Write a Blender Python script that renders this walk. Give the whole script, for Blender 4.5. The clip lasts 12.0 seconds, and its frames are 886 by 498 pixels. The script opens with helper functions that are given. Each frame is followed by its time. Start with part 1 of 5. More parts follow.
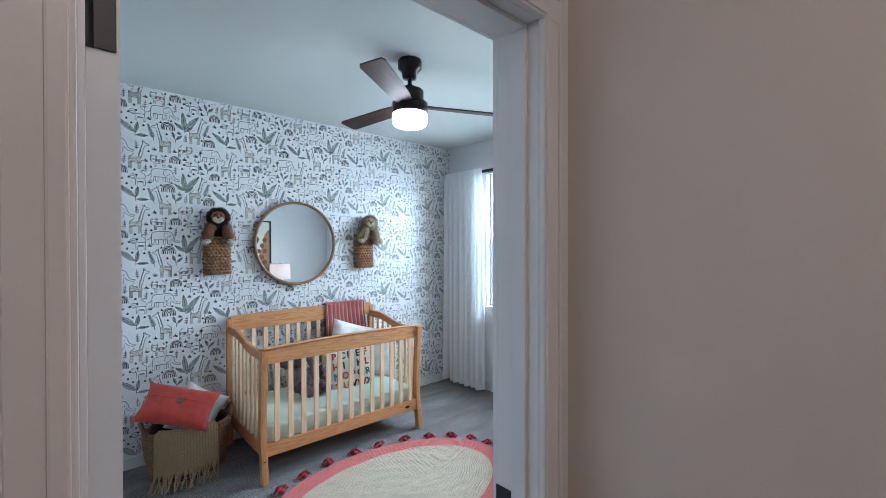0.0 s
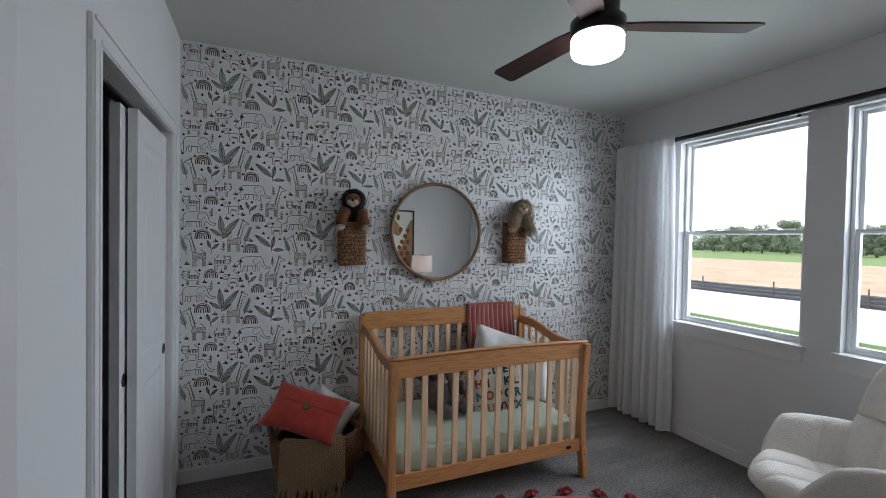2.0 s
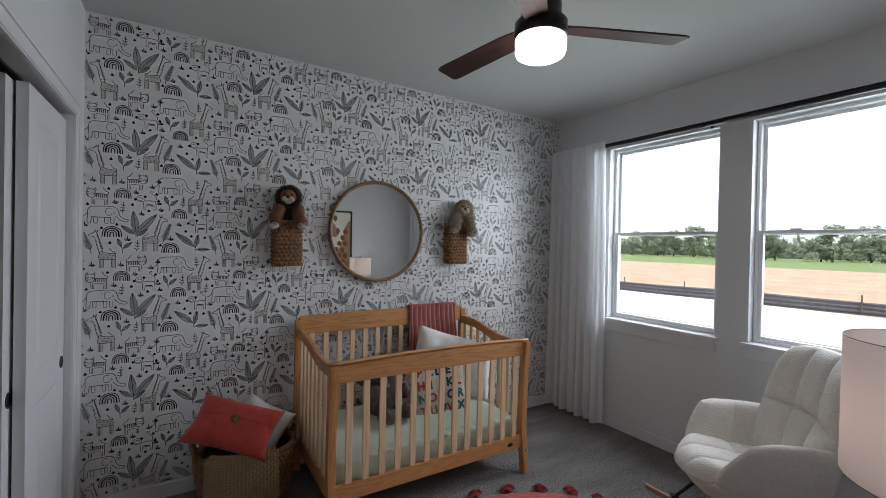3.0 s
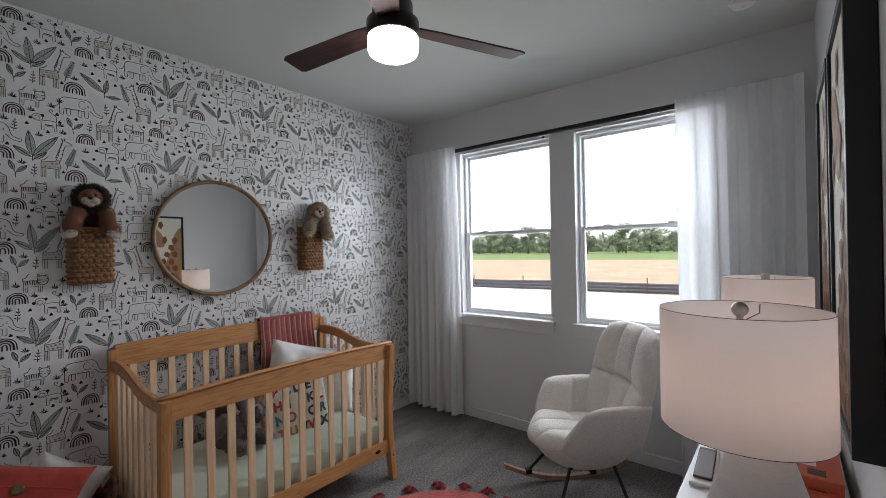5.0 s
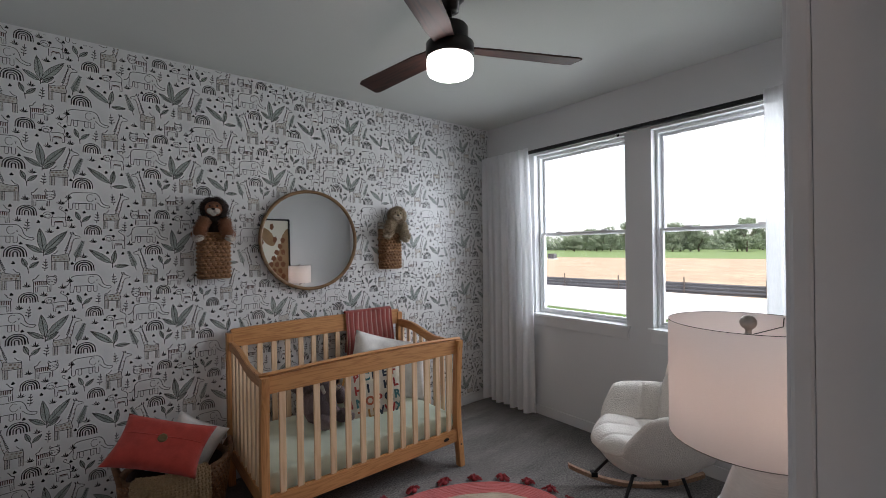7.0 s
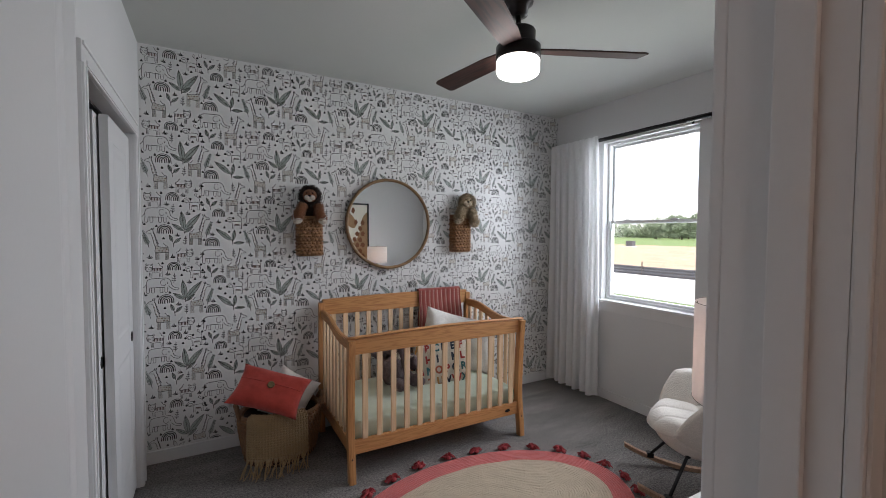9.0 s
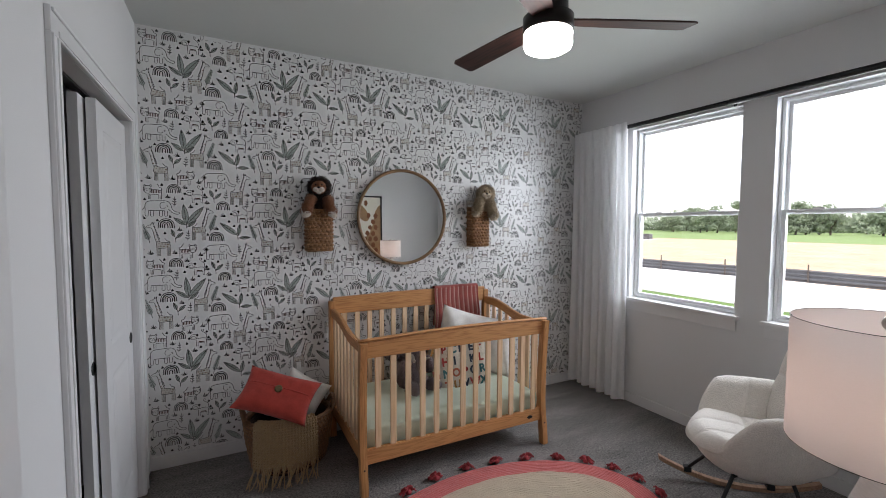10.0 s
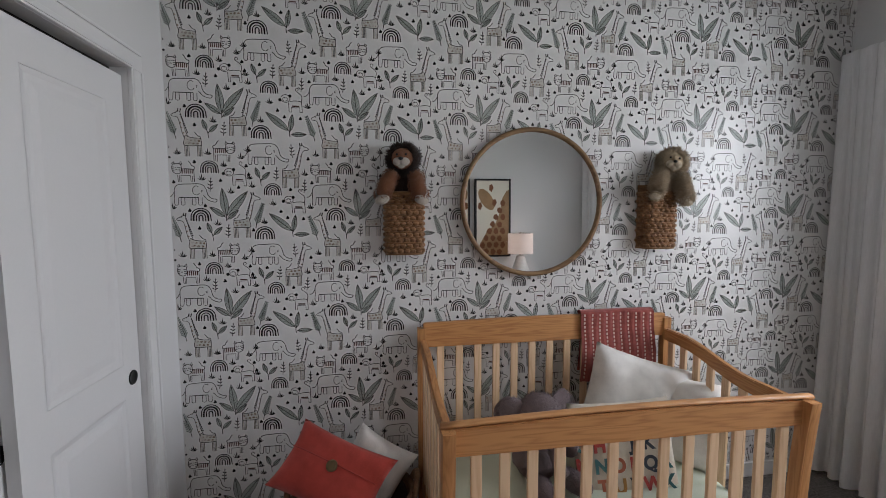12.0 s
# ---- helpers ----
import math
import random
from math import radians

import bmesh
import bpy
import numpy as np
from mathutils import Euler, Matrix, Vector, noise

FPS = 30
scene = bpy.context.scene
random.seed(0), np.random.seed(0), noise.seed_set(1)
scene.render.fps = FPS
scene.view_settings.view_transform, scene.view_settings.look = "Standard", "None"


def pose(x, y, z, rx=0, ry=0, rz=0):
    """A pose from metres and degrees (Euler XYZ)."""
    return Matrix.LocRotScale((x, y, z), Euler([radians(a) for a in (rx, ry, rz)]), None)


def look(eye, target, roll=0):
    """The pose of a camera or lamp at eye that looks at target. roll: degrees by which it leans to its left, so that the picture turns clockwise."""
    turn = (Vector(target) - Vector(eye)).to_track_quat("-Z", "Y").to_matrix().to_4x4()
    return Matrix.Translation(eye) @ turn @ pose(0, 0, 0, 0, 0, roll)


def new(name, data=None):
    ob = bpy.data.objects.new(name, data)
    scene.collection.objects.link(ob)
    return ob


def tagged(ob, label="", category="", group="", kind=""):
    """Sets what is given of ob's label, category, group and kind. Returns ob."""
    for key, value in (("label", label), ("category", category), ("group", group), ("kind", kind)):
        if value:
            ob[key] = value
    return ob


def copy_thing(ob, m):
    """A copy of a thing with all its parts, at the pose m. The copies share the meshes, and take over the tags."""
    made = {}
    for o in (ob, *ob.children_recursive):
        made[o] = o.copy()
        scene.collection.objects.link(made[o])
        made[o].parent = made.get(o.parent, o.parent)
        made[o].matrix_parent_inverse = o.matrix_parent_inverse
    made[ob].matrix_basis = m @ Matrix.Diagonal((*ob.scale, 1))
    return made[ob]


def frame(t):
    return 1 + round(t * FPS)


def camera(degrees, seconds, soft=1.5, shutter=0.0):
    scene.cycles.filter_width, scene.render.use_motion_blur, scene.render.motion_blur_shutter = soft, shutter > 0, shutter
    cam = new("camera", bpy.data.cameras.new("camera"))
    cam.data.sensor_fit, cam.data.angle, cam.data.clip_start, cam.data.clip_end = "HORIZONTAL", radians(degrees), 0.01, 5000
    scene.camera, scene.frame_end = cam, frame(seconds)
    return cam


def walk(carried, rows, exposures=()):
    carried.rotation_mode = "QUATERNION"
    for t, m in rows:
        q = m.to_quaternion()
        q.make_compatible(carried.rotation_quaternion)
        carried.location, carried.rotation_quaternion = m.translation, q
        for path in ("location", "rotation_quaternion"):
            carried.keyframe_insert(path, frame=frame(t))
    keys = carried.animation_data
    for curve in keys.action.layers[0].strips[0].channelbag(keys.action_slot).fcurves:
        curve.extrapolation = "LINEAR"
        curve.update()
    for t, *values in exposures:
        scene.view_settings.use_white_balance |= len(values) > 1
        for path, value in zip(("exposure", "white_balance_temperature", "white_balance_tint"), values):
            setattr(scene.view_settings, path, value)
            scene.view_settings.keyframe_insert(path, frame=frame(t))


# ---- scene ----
cam = camera(92.6, 12.0, 0.6)
PATH = [
    (0, (0.131, 0.129, 1.583), (1.47, 1.615, 1.57), -0.1),
    (0.5, (0.297, 0.279, 1.593), (1.388, 1.955, 1.561), 0.3),
    (1, (0.353, 0.484, 1.582), (1.216, 2.288, 1.535), 0.9),
    (1.5, (0.411, 0.701, 1.565), (1.211, 2.533, 1.521), 1.0),
    (2, (0.465, 0.833, 1.549), (1.253, 2.671, 1.507), 1.1),
    (2.5, (0.452, 0.876, 1.536), (1.277, 2.698, 1.5), 1.2),
    (3, (0.457, 0.895, 1.52), (1.507, 2.596, 1.502), 1.2),
    (3.5, (0.484, 0.944, 1.507), (1.797, 2.452, 1.5), 0.8),
    (5.5, (0.479, 0.953, 1.508), (2.037, 2.207, 1.513), -1.2),
    (6, (0.485, 0.888, 1.522), (2.026, 2.164, 1.526), -1.3),
    (6.5, (0.489, 0.807, 1.53), (1.896, 2.229, 1.534), -1.4),
    (7, (0.496, 0.733, 1.538), (1.743, 2.297, 1.533), -0.9),
    (7.5, (0.498, 0.7, 1.54), (1.594, 2.373, 1.52), -0.3),
    (9.3, (0.365, 0.511, 1.546), (1.323, 2.264, 1.454), 0.2),
    (9.5, (0.376, 0.552, 1.545), (1.322, 2.311, 1.444), 0.1),
    (10, (0.449, 0.722, 1.552), (1.364, 2.497, 1.439), 0.2),
    (10.5, (0.512, 0.947, 1.555), (1.37, 2.749, 1.421), 0.2),
    (11, (0.602, 1.235, 1.552), (1.426, 3.052, 1.409), 0.3),
    (11.5, (0.74, 1.507, 1.547), (1.455, 3.369, 1.401), 0.2),
    (12, (0.916, 1.772, 1.557), (1.226, 3.741, 1.391), -0.2),
]
EXPOSURES = [(0, 2.4, 5150, 2), (0.6, 2.32, 5450, 4), (1.5, 1.48, 5800, 8), (2.5, 1.13, 6070, 11), (5.5, 1.2, 6300, 14), (7.5, 1.2, 6300, 14), (9.5, 1.55, 6350, 14),
             (10, 1.55, 6350, 14), (10.5, 1.24, 6350, 14), (11, 1.2, 6350, 15), (11.5, 1.16, 6350, 15), (12, 1.45, 6450, 15)]
walk(cam, [(t, look(eye, target, roll)) for t, eye, target, roll in PATH], EXPOSURES)

# ---- world and light ----
world = bpy.data.worlds.new("overcast_sky")
scene.world = world
world.use_nodes = True
wn = world.node_tree.nodes
sky = wn.new("ShaderNodeTexSky")
sky.sky_type = "NISHITA"
sky.sun_disc = False
sky.sun_elevation, sky.sun_rotation = radians(48), radians(200)
sky.air_density, sky.dust_density = 1.0, 1.5
pale = wn.new("ShaderNodeHueSaturation")
pale.inputs["Saturation"].default_value = 0.35
world.node_tree.links.new(sky.outputs[0], pale.inputs["Color"])
world.node_tree.links.new(pale.outputs[0], wn["Background"].inputs[0])
wn["Background"].inputs[1].default_value = 0.15
sun = new("sun", bpy.data.lights.new("sun", "SUN"))
sun.data.energy, sun.data.angle, sun.data.color = 2.0, radians(25), (1.0, 0.97, 0.92)
sun.matrix_world = look((0, 0, 30), (8, 12, 0))

# the sky's light in the two window openings
for y in (2.835, 1.76):
    lamp = new("window_daylight", bpy.data.lights.new("window_daylight", "AREA"))
    lamp.data.shape, lamp.data.size, lamp.data.size_y = "RECTANGLE", 0.86, 1.44
    lamp.data.energy, lamp.data.color = 17.0, (0.9, 0.96, 1.0)
    lamp.matrix_world = look((4.3, y - 0.08, 1.85), (3.3, y + 0.3, 1.05))


# ---- materials ----
def nodes_of(name):
    m = bpy.data.materials.new(name)
    m.use_nodes = True
    return m, m.node_tree.nodes, m.node_tree.links, m.node_tree.nodes["Principled BSDF"]


def paint(name, base, rough=0.6, vary=0.06, scale=6.0, grain=120.0, bump=0.05, stretch=(1, 1, 1), metal=0.0, dark=None, sheen=0.0):
    """A surface with variation at two sizes: broad mottling and fine grain, and a fine relief."""
    m, n, l, p = nodes_of(name)
    dark = dark or tuple(c * (1 - 3 * vary) for c in base)
    tc = n.new("ShaderNodeTexCoord")
    mp = n.new("ShaderNodeMapping")
    mp.inputs["Scale"].default_value = stretch
    l.new(tc.outputs["Object"], mp.inputs[0])
    a, b = n.new("ShaderNodeTexNoise"), n.new("ShaderNodeTexNoise")
    a.inputs["Scale"].default_value, b.inputs["Scale"].default_value = scale, grain
    a.inputs["Detail"].default_value, b.inputs["Detail"].default_value = 5, 4
    l.new(mp.outputs[0], a.inputs[0]), l.new(mp.outputs[0], b.inputs[0])
    add = n.new("ShaderNodeMath")
    add.operation = "MULTIPLY_ADD"
    add.inputs[1].default_value = 0.5
    half = n.new("ShaderNodeMath")
    half.operation = "MULTIPLY"
    half.inputs[1].default_value = 0.5
    l.new(b.outputs[0], half.inputs[0])
    l.new(a.outputs[0], add.inputs[0]), l.new(half.outputs[0], add.inputs[2])
    ramp = n.new("ShaderNodeValToRGB")
    ramp.color_ramp.elements[0].position, ramp.color_ramp.elements[1].position = 0.3, 0.7
    ramp.color_ramp.elements[0].color, ramp.color_ramp.elements[1].color = (*dark, 1), (*base, 1)
    l.new(add.outputs[0], ramp.inputs[0]), l.new(ramp.outputs[0], p.inputs["Base Color"])
    p.inputs["Roughness"].default_value, p.inputs["Metallic"].default_value = rough, metal
    if sheen:
        p.inputs["Sheen Weight"].default_value = sheen
    if bump:
        bp = n.new("ShaderNodeBump")
        bp.inputs["Strength"].default_value, bp.inputs["Distance"].default_value = bump, 0.01
        l.new(b.outputs[0], bp.inputs["Height"]), l.new(bp.outputs[0], p.inputs["Normal"])
    return m


def timber(name, light, dark, along=0, rough=0.42, rings=9.0):
    """Sawn wood with a wavy grain along one axis."""
    m, n, l, p = nodes_of(name)
    tc, mp, info = n.new("ShaderNodeTexCoord"), n.new("ShaderNodeMapping"), n.new("ShaderNodeObjectInfo")
    scale = [7.0, 7.0, 7.0]
    scale[along] = 0.55
    mp.inputs["Scale"].default_value = scale
    l.new(tc.outputs["Object"], mp.inputs[0])
    shift = n.new("ShaderNodeVectorMath")
    shift.operation = "ADD"
    wide = n.new("ShaderNodeMath")
    wide.operation = "MULTIPLY"
    wide.inputs[1].default_value = 20
    l.new(info.outputs["Random"], wide.inputs[0])
    l.new(mp.outputs[0], shift.inputs[0]), l.new(wide.outputs[0], shift.inputs[1])
    nz, fine = n.new("ShaderNodeTexNoise"), n.new("ShaderNodeTexNoise")
    nz.inputs["Scale"].default_value, nz.inputs["Detail"].default_value = 1.6, 3
    fine.inputs["Scale"].default_value, fine.inputs["Detail"].default_value = 14, 6
    l.new(shift.outputs[0], nz.inputs[0]), l.new(shift.outputs[0], fine.inputs[0])
    ring = n.new("ShaderNodeMath")
    ring.operation = "MULTIPLY"
    ring.inputs[1].default_value = rings
    l.new(nz.outputs[0], ring.inputs[0])
    saw = n.new("ShaderNodeMath")
    saw.operation = "PINGPONG"
    saw.inputs[1].default_value = 0.5
    l.new(ring.outputs[0], saw.inputs[0])
    mixed = n.new("ShaderNodeMath")
    mixed.operation = "MULTIPLY_ADD"
    mixed.inputs[1].default_value = 0.8
    l.new(fine.outputs[0], mixed.inputs[0]), l.new(saw.outputs[0], mixed.inputs[2])
    ramp = n.new("ShaderNodeValToRGB")
    ramp.color_ramp.elements[0].position, ramp.color_ramp.elements[1].position = 0.25, 0.75
    ramp.color_ramp.elements[0].color, ramp.color_ramp.elements[1].color = (*dark, 1), (*light, 1)
    l.new(mixed.outputs[0], ramp.inputs[0]), l.new(ramp.outputs[0], p.inputs["Base Color"])
    p.inputs["Roughness"].default_value = rough
    bp = n.new("ShaderNodeBump")
    bp.inputs["Strength"].default_value, bp.inputs["Distance"].default_value = 0.08, 0.004
    l.new(fine.outputs[0], bp.inputs["Height"]), l.new(bp.outputs[0], p.inputs["Normal"])
    return m


def woven(name, base, dark, freq=400.0, rough=0.9, strength=0.35):
    """Cloth: two crossed thread waves and a soft mottling."""
    m, n, l, p = nodes_of(name)
    tc = n.new("ShaderNodeTexCoord")
    w1, w2 = n.new("ShaderNodeTexWave"), n.new("ShaderNodeTexWave")
    w1.bands_direction, w2.bands_direction = "X", "Z"
    for w in (w1, w2):
        w.inputs["Scale"].default_value, w.inputs["Distortion"].default_value = freq / 6.28, 0.6
        l.new(tc.outputs["Object"], w.inputs[0])
    nz = n.new("ShaderNodeTexNoise")
    nz.inputs["Scale"].default_value, nz.inputs["Detail"].default_value = 18, 5
    l.new(tc.outputs["Object"], nz.inputs[0])
    mul = n.new("ShaderNodeMath")
    mul.operation = "MULTIPLY"
    l.new(w1.outputs["Fac"], mul.inputs[0]), l.new(w2.outputs["Fac"], mul.inputs[1])
    mix = n.new("ShaderNodeMath")
    mix.operation = "MULTIPLY_ADD"
    mix.inputs[1].default_value = 0.4
    l.new(mul.outputs[0], mix.inputs[0]), l.new(nz.outputs[0], mix.inputs[2])
    ramp = n.new("ShaderNodeValToRGB")
    ramp.color_ramp.elements[0].position, ramp.color_ramp.elements[1].position = 0.3, 0.8
    ramp.color_ramp.elements[0].color, ramp.color_ramp.elements[1].color = (*dark, 1), (*base, 1)
    l.new(mix.outputs[0], ramp.inputs[0]), l.new(ramp.outputs[0], p.inputs["Base Color"])
    bp = n.new("ShaderNodeBump")
    bp.inputs["Strength"].default_value, bp.inputs["Distance"].default_value = strength, 0.003
    l.new(mix.outputs[0], bp.inputs["Height"]), l.new(bp.outputs[0], p.inputs["Normal"])
    p.inputs["Roughness"].default_value, p.inputs["Sheen Weight"].default_value = rough, 0.2
    return m


def glowing(name, colour, strength):
    m, n, l, p = nodes_of(name)
    p.inputs["Base Color"].default_value = (0.9, 0.88, 0.84, 1)
    p.inputs["Emission Color"].default_value, p.inputs["Emission Strength"].default_value = (*colour, 1), strength
    return m


def sheer(name, colour, through_share, rough=0.9, weave=(1, 1, 0.15), pale=0.86):
    """Thin cloth that lets light through."""
    m, n, l, p = nodes_of(name)
    p.inputs["Roughness"].default_value = rough
    tc, nz, ramp = n.new("ShaderNodeTexCoord"), n.new("ShaderNodeTexNoise"), n.new("ShaderNodeValToRGB")
    mp = n.new("ShaderNodeMapping")
    mp.inputs["Scale"].default_value = weave
    nz.inputs["Scale"].default_value, nz.inputs["Detail"].default_value = 160, 4
    l.new(tc.outputs["Object"], mp.inputs[0]), l.new(mp.outputs[0], nz.inputs[0]), l.new(nz.outputs[0], ramp.inputs[0])
    ramp.color_ramp.elements[0].color = (*(c * pale for c in colour), 1)
    ramp.color_ramp.elements[1].color = (*colour, 1)
    l.new(ramp.outputs[0], p.inputs["Base Color"])
    tr, mix = n.new("ShaderNodeBsdfTranslucent"), n.new("ShaderNodeMixShader")
    l.new(ramp.outputs[0], tr.inputs[0])
    mix.inputs[0].default_value = through_share
    l.new(p.outputs[0], mix.inputs[1]), l.new(tr.outputs[0], mix.inputs[2])
    l.new(mix.outputs[0], n["Material Output"].inputs[0])
    return m


def carpet():
    """Cut pile: speckled tufts, with broad streaks where a vacuum cleaner has turned the pile."""
    m, n, l, p = nodes_of("grey_cut_pile_carpet")
    tc = n.new("ShaderNodeTexCoord")
    def noise_at(scale, detail, turn=0.0, stretch=(1, 1, 1), rough=0.5):
        mp, nz = n.new("ShaderNodeMapping"), n.new("ShaderNodeTexNoise")
        mp.inputs["Scale"].default_value, mp.inputs["Rotation"].default_value = stretch, (0, 0, turn)
        nz.inputs["Scale"].default_value, nz.inputs["Detail"].default_value, nz.inputs["Roughness"].default_value = scale, detail, rough
        l.new(tc.outputs["Object"], mp.inputs[0]), l.new(mp.outputs[0], nz.inputs[0])
        return nz.outputs[0]
    def math_of(kind, a, b, c=None):
        k = n.new("ShaderNodeMath")
        k.operation = kind
        for q, v in enumerate((a, b, c)):
            if v is None:
                continue
            if isinstance(v, float):
                k.inputs[q].default_value = v
            else:
                l.new(v, k.inputs[q])
        return k.outputs[0]
    tufts = noise_at(80.0, 6.0, 0.0, (1, 1, 1), 0.8)
    streak = noise_at(2.6, 4.0, 0.75, (0.9, 2.0, 1), 0.6)
    cross = noise_at(2.4, 4.0, -0.9, (0.9, 2.2, 1), 0.6)
    broad = math_of("MAXIMUM", streak, cross)
    # thin paler lines left by the cleaner's wheels, at three headings
    lines = None
    for turn in (0.35, 1.1, -0.5):
        line = math_of("MULTIPLY", math_of("SUBTRACT", noise_at(1.1, 0.0, turn, (0.5, 8.0, 1)), 0.66), 6.0)
        line = math_of("MAXIMUM", line, 0.0)
        lines = line if lines is None else math_of("MAXIMUM", lines, line)
    broad = math_of("MULTIPLY_ADD", math_of("MINIMUM", lines, 1.0), 0.13, broad)
    mixed = math_of("MULTIPLY_ADD", tufts, 1.0, math_of("MULTIPLY", broad, 0.3))
    ramp = n.new("ShaderNodeValToRGB")
    ramp.color_ramp.elements[0].position, ramp.color_ramp.elements[1].position = 0.49, 0.86
    ramp.color_ramp.elements[0].color, ramp.color_ramp.elements[1].color = (0.036, 0.033, 0.032, 1), (0.37, 0.342, 0.325, 1)
    l.new(mixed, ramp.inputs[0]), l.new(ramp.outputs[0], p.inputs["Base Color"])
    bp = n.new("ShaderNodeBump")
    bp.inputs["Strength"].default_value, bp.inputs["Distance"].default_value = 0.9, 0.012
    l.new(tufts, bp.inputs["Height"]), l.new(bp.outputs[0], p.inputs["Normal"])
    p.inputs["Roughness"].default_value = 0.95
    return m


WALL = paint("white_wall_paint", (0.685, 0.685, 0.69), 0.75, 0.012, 1.5, 220, 0.06)
HALL = paint("warm_hall_paint", (0.66, 0.6, 0.55), 0.8, 0.012, 1.5, 220, 0.06)
CEIL = paint("ceiling_paint", (0.6, 0.615, 0.595), 0.9, 0.015, 2.0, 160, 0.12)
TRIM = paint("white_trim_paint", (0.71, 0.71, 0.715), 0.35, 0.01, 3, 90, 0.02)
PAPER = paint("wallpaper_ground", (0.74, 0.735, 0.73), 0.3, 0.01, 2, 300, 0.03)
INK = paint("black_print_ink", (0.017, 0.017, 0.018), 0.3, 0.05, 20, 200, 0.0)
LINE = paint("grey_print_ink", (0.045, 0.042, 0.04), 0.3, 0.05, 20, 200, 0.0)
SAGE = paint("sage_print_ink", (0.5, 0.55, 0.52), 0.3, 0.1, 60, 300, 0.0)
TAN = paint("tan_print_ink", (0.38, 0.26, 0.18), 0.45, 0.1, 60, 300, 0.0)
BUFF = paint("buff_print_ink", (0.69, 0.66, 0.62), 0.3, 0.05, 40, 200, 0.0)
RUST = paint("russet_print_ink", (0.12, 0.05, 0.04), 0.7, 0.08, 40, 200, 0.0)
CARPET = carpet()
BLACK = paint("matt_black_metal", (0.012, 0.012, 0.013), 0.4, 0.05, 10, 200, 0.02, metal=0.3)
# near-black wall colour that stands in for the closet's shade
DARKVOID = paint("closet_shade_colour", (0.07, 0.07, 0.075), 0.8, 0.03, 2, 120, 0.04)
BRONZE = paint("oil_rubbed_bronze", (0.018, 0.013, 0.012), 0.32, 0.05, 10, 200, 0.02, metal=0.6)
WALNUT = timber("dark_walnut_blade", (0.06, 0.024, 0.018), (0.022, 0.011, 0.009), 0, 0.62)
PINE_X = timber("honey_pine_along_x", (0.55, 0.27, 0.105), (0.39, 0.165, 0.058), 0, 0.42, 16.0)
PINE_Y = timber("honey_pine_along_y", (0.52, 0.25, 0.095), (0.36, 0.15, 0.052), 1, 0.42, 16.0)
PINE_Z = timber("honey_pine_along_z", (0.53, 0.26, 0.1), (0.37, 0.155, 0.055), 2, 0.42, 14.0)
SLATWOOD = timber("pale_pine_slat", (0.78, 0.56, 0.36), (0.64, 0.42, 0.24), 2)
OAK = timber("mirror_oak_frame", (0.25, 0.145, 0.07), (0.14, 0.075, 0.035), 0, 0.5)
BEECH = timber("beech_rocker", (0.42, 0.26, 0.17), (0.27, 0.15, 0.09), 0, 0.5)
SHEET = paint("mint_green_sheet", (0.68, 0.75, 0.62), 0.9, 0.04, 9, 300, 0.1, sheen=0.2)
BOUCLE = paint("cream_boucle", (0.85, 0.8, 0.74), 0.95, 0.045, 40, 130, 0.55, sheen=0.15)
WHITECLOTH = woven("white_cotton", (0.82, 0.8, 0.76), (0.62, 0.6, 0.57), 900, strength=0.2)
CORALCLOTH = woven("coral_linen", (0.54, 0.066, 0.047), (0.36, 0.04, 0.028), 900, strength=0.3)
CANVAS = woven("cream_canvas", (0.75, 0.68, 0.58), (0.58, 0.52, 0.43), 900, strength=0.25)
REDKNIT = woven("rust_red_waffle", (0.34, 0.075, 0.06), (0.2, 0.04, 0.035), 300, strength=0.6)
STITCH = paint("pale_stitching", (0.75, 0.58, 0.5), 0.9, 0.05, 30, 200, 0.2)
THROW = paint("mustard_wool_yarn", (0.47, 0.32, 0.16), 0.95, 0.12, 40, 400, 0.5, sheen=0.3)
HYACINTH = paint("water_hyacinth_braid", (0.41, 0.21, 0.092), 0.5, 0.2, 25, 260, 0.5, stretch=(1, 1, 3), dark=(0.1, 0.042, 0.017))
RATTAN = paint("seagrass_braid", (0.27, 0.145, 0.07), 0.7, 0.2, 25, 260, 0.5, stretch=(1, 1, 3), dark=(0.085, 0.038, 0.018))
JUTE = paint("cream_jute", (0.58, 0.48, 0.36), 0.95, 0.08, 12, 220, 0.7)
CORALYARN = paint("coral_yarn", (0.6, 0.13, 0.12), 0.95, 0.09, 14, 240, 0.6, sheen=0.2)
TASSEL = paint("deep_coral_tassel", (0.42, 0.055, 0.065), 0.95, 0.12, 40, 300, 0.4)
LIONFUR = paint("chestnut_plush", (0.32, 0.12, 0.05), 0.95, 0.12, 60, 400, 0.9, sheen=0.12)
MANE_AND_SHADE = paint("dark_brown_plush_and_shade", (0.045, 0.018, 0.011), 0.95, 0.15, 60, 400, 0.9, sheen=0.08)
MUZZLE = paint("cream_plush", (0.7, 0.62, 0.54), 0.95, 0.1, 60, 400, 0.9, sheen=0.12)
BEARFUR = paint("beige_plush", (0.6, 0.45, 0.29), 0.95, 0.14, 60, 400, 0.9, sheen=0.12)
BUFFFUR = paint("buff_plush", (0.72, 0.6, 0.45), 0.95, 0.1, 60, 400, 0.9, sheen=0.12)
GREYFUR = paint("mauve_grey_plush", (0.25, 0.19, 0.2), 0.95, 0.12, 60, 400, 0.9, sheen=0.12)
VINYL = paint("white_vinyl_frame", (0.8, 0.81, 0.82), 0.35, 0.01, 3, 60, 0.0)
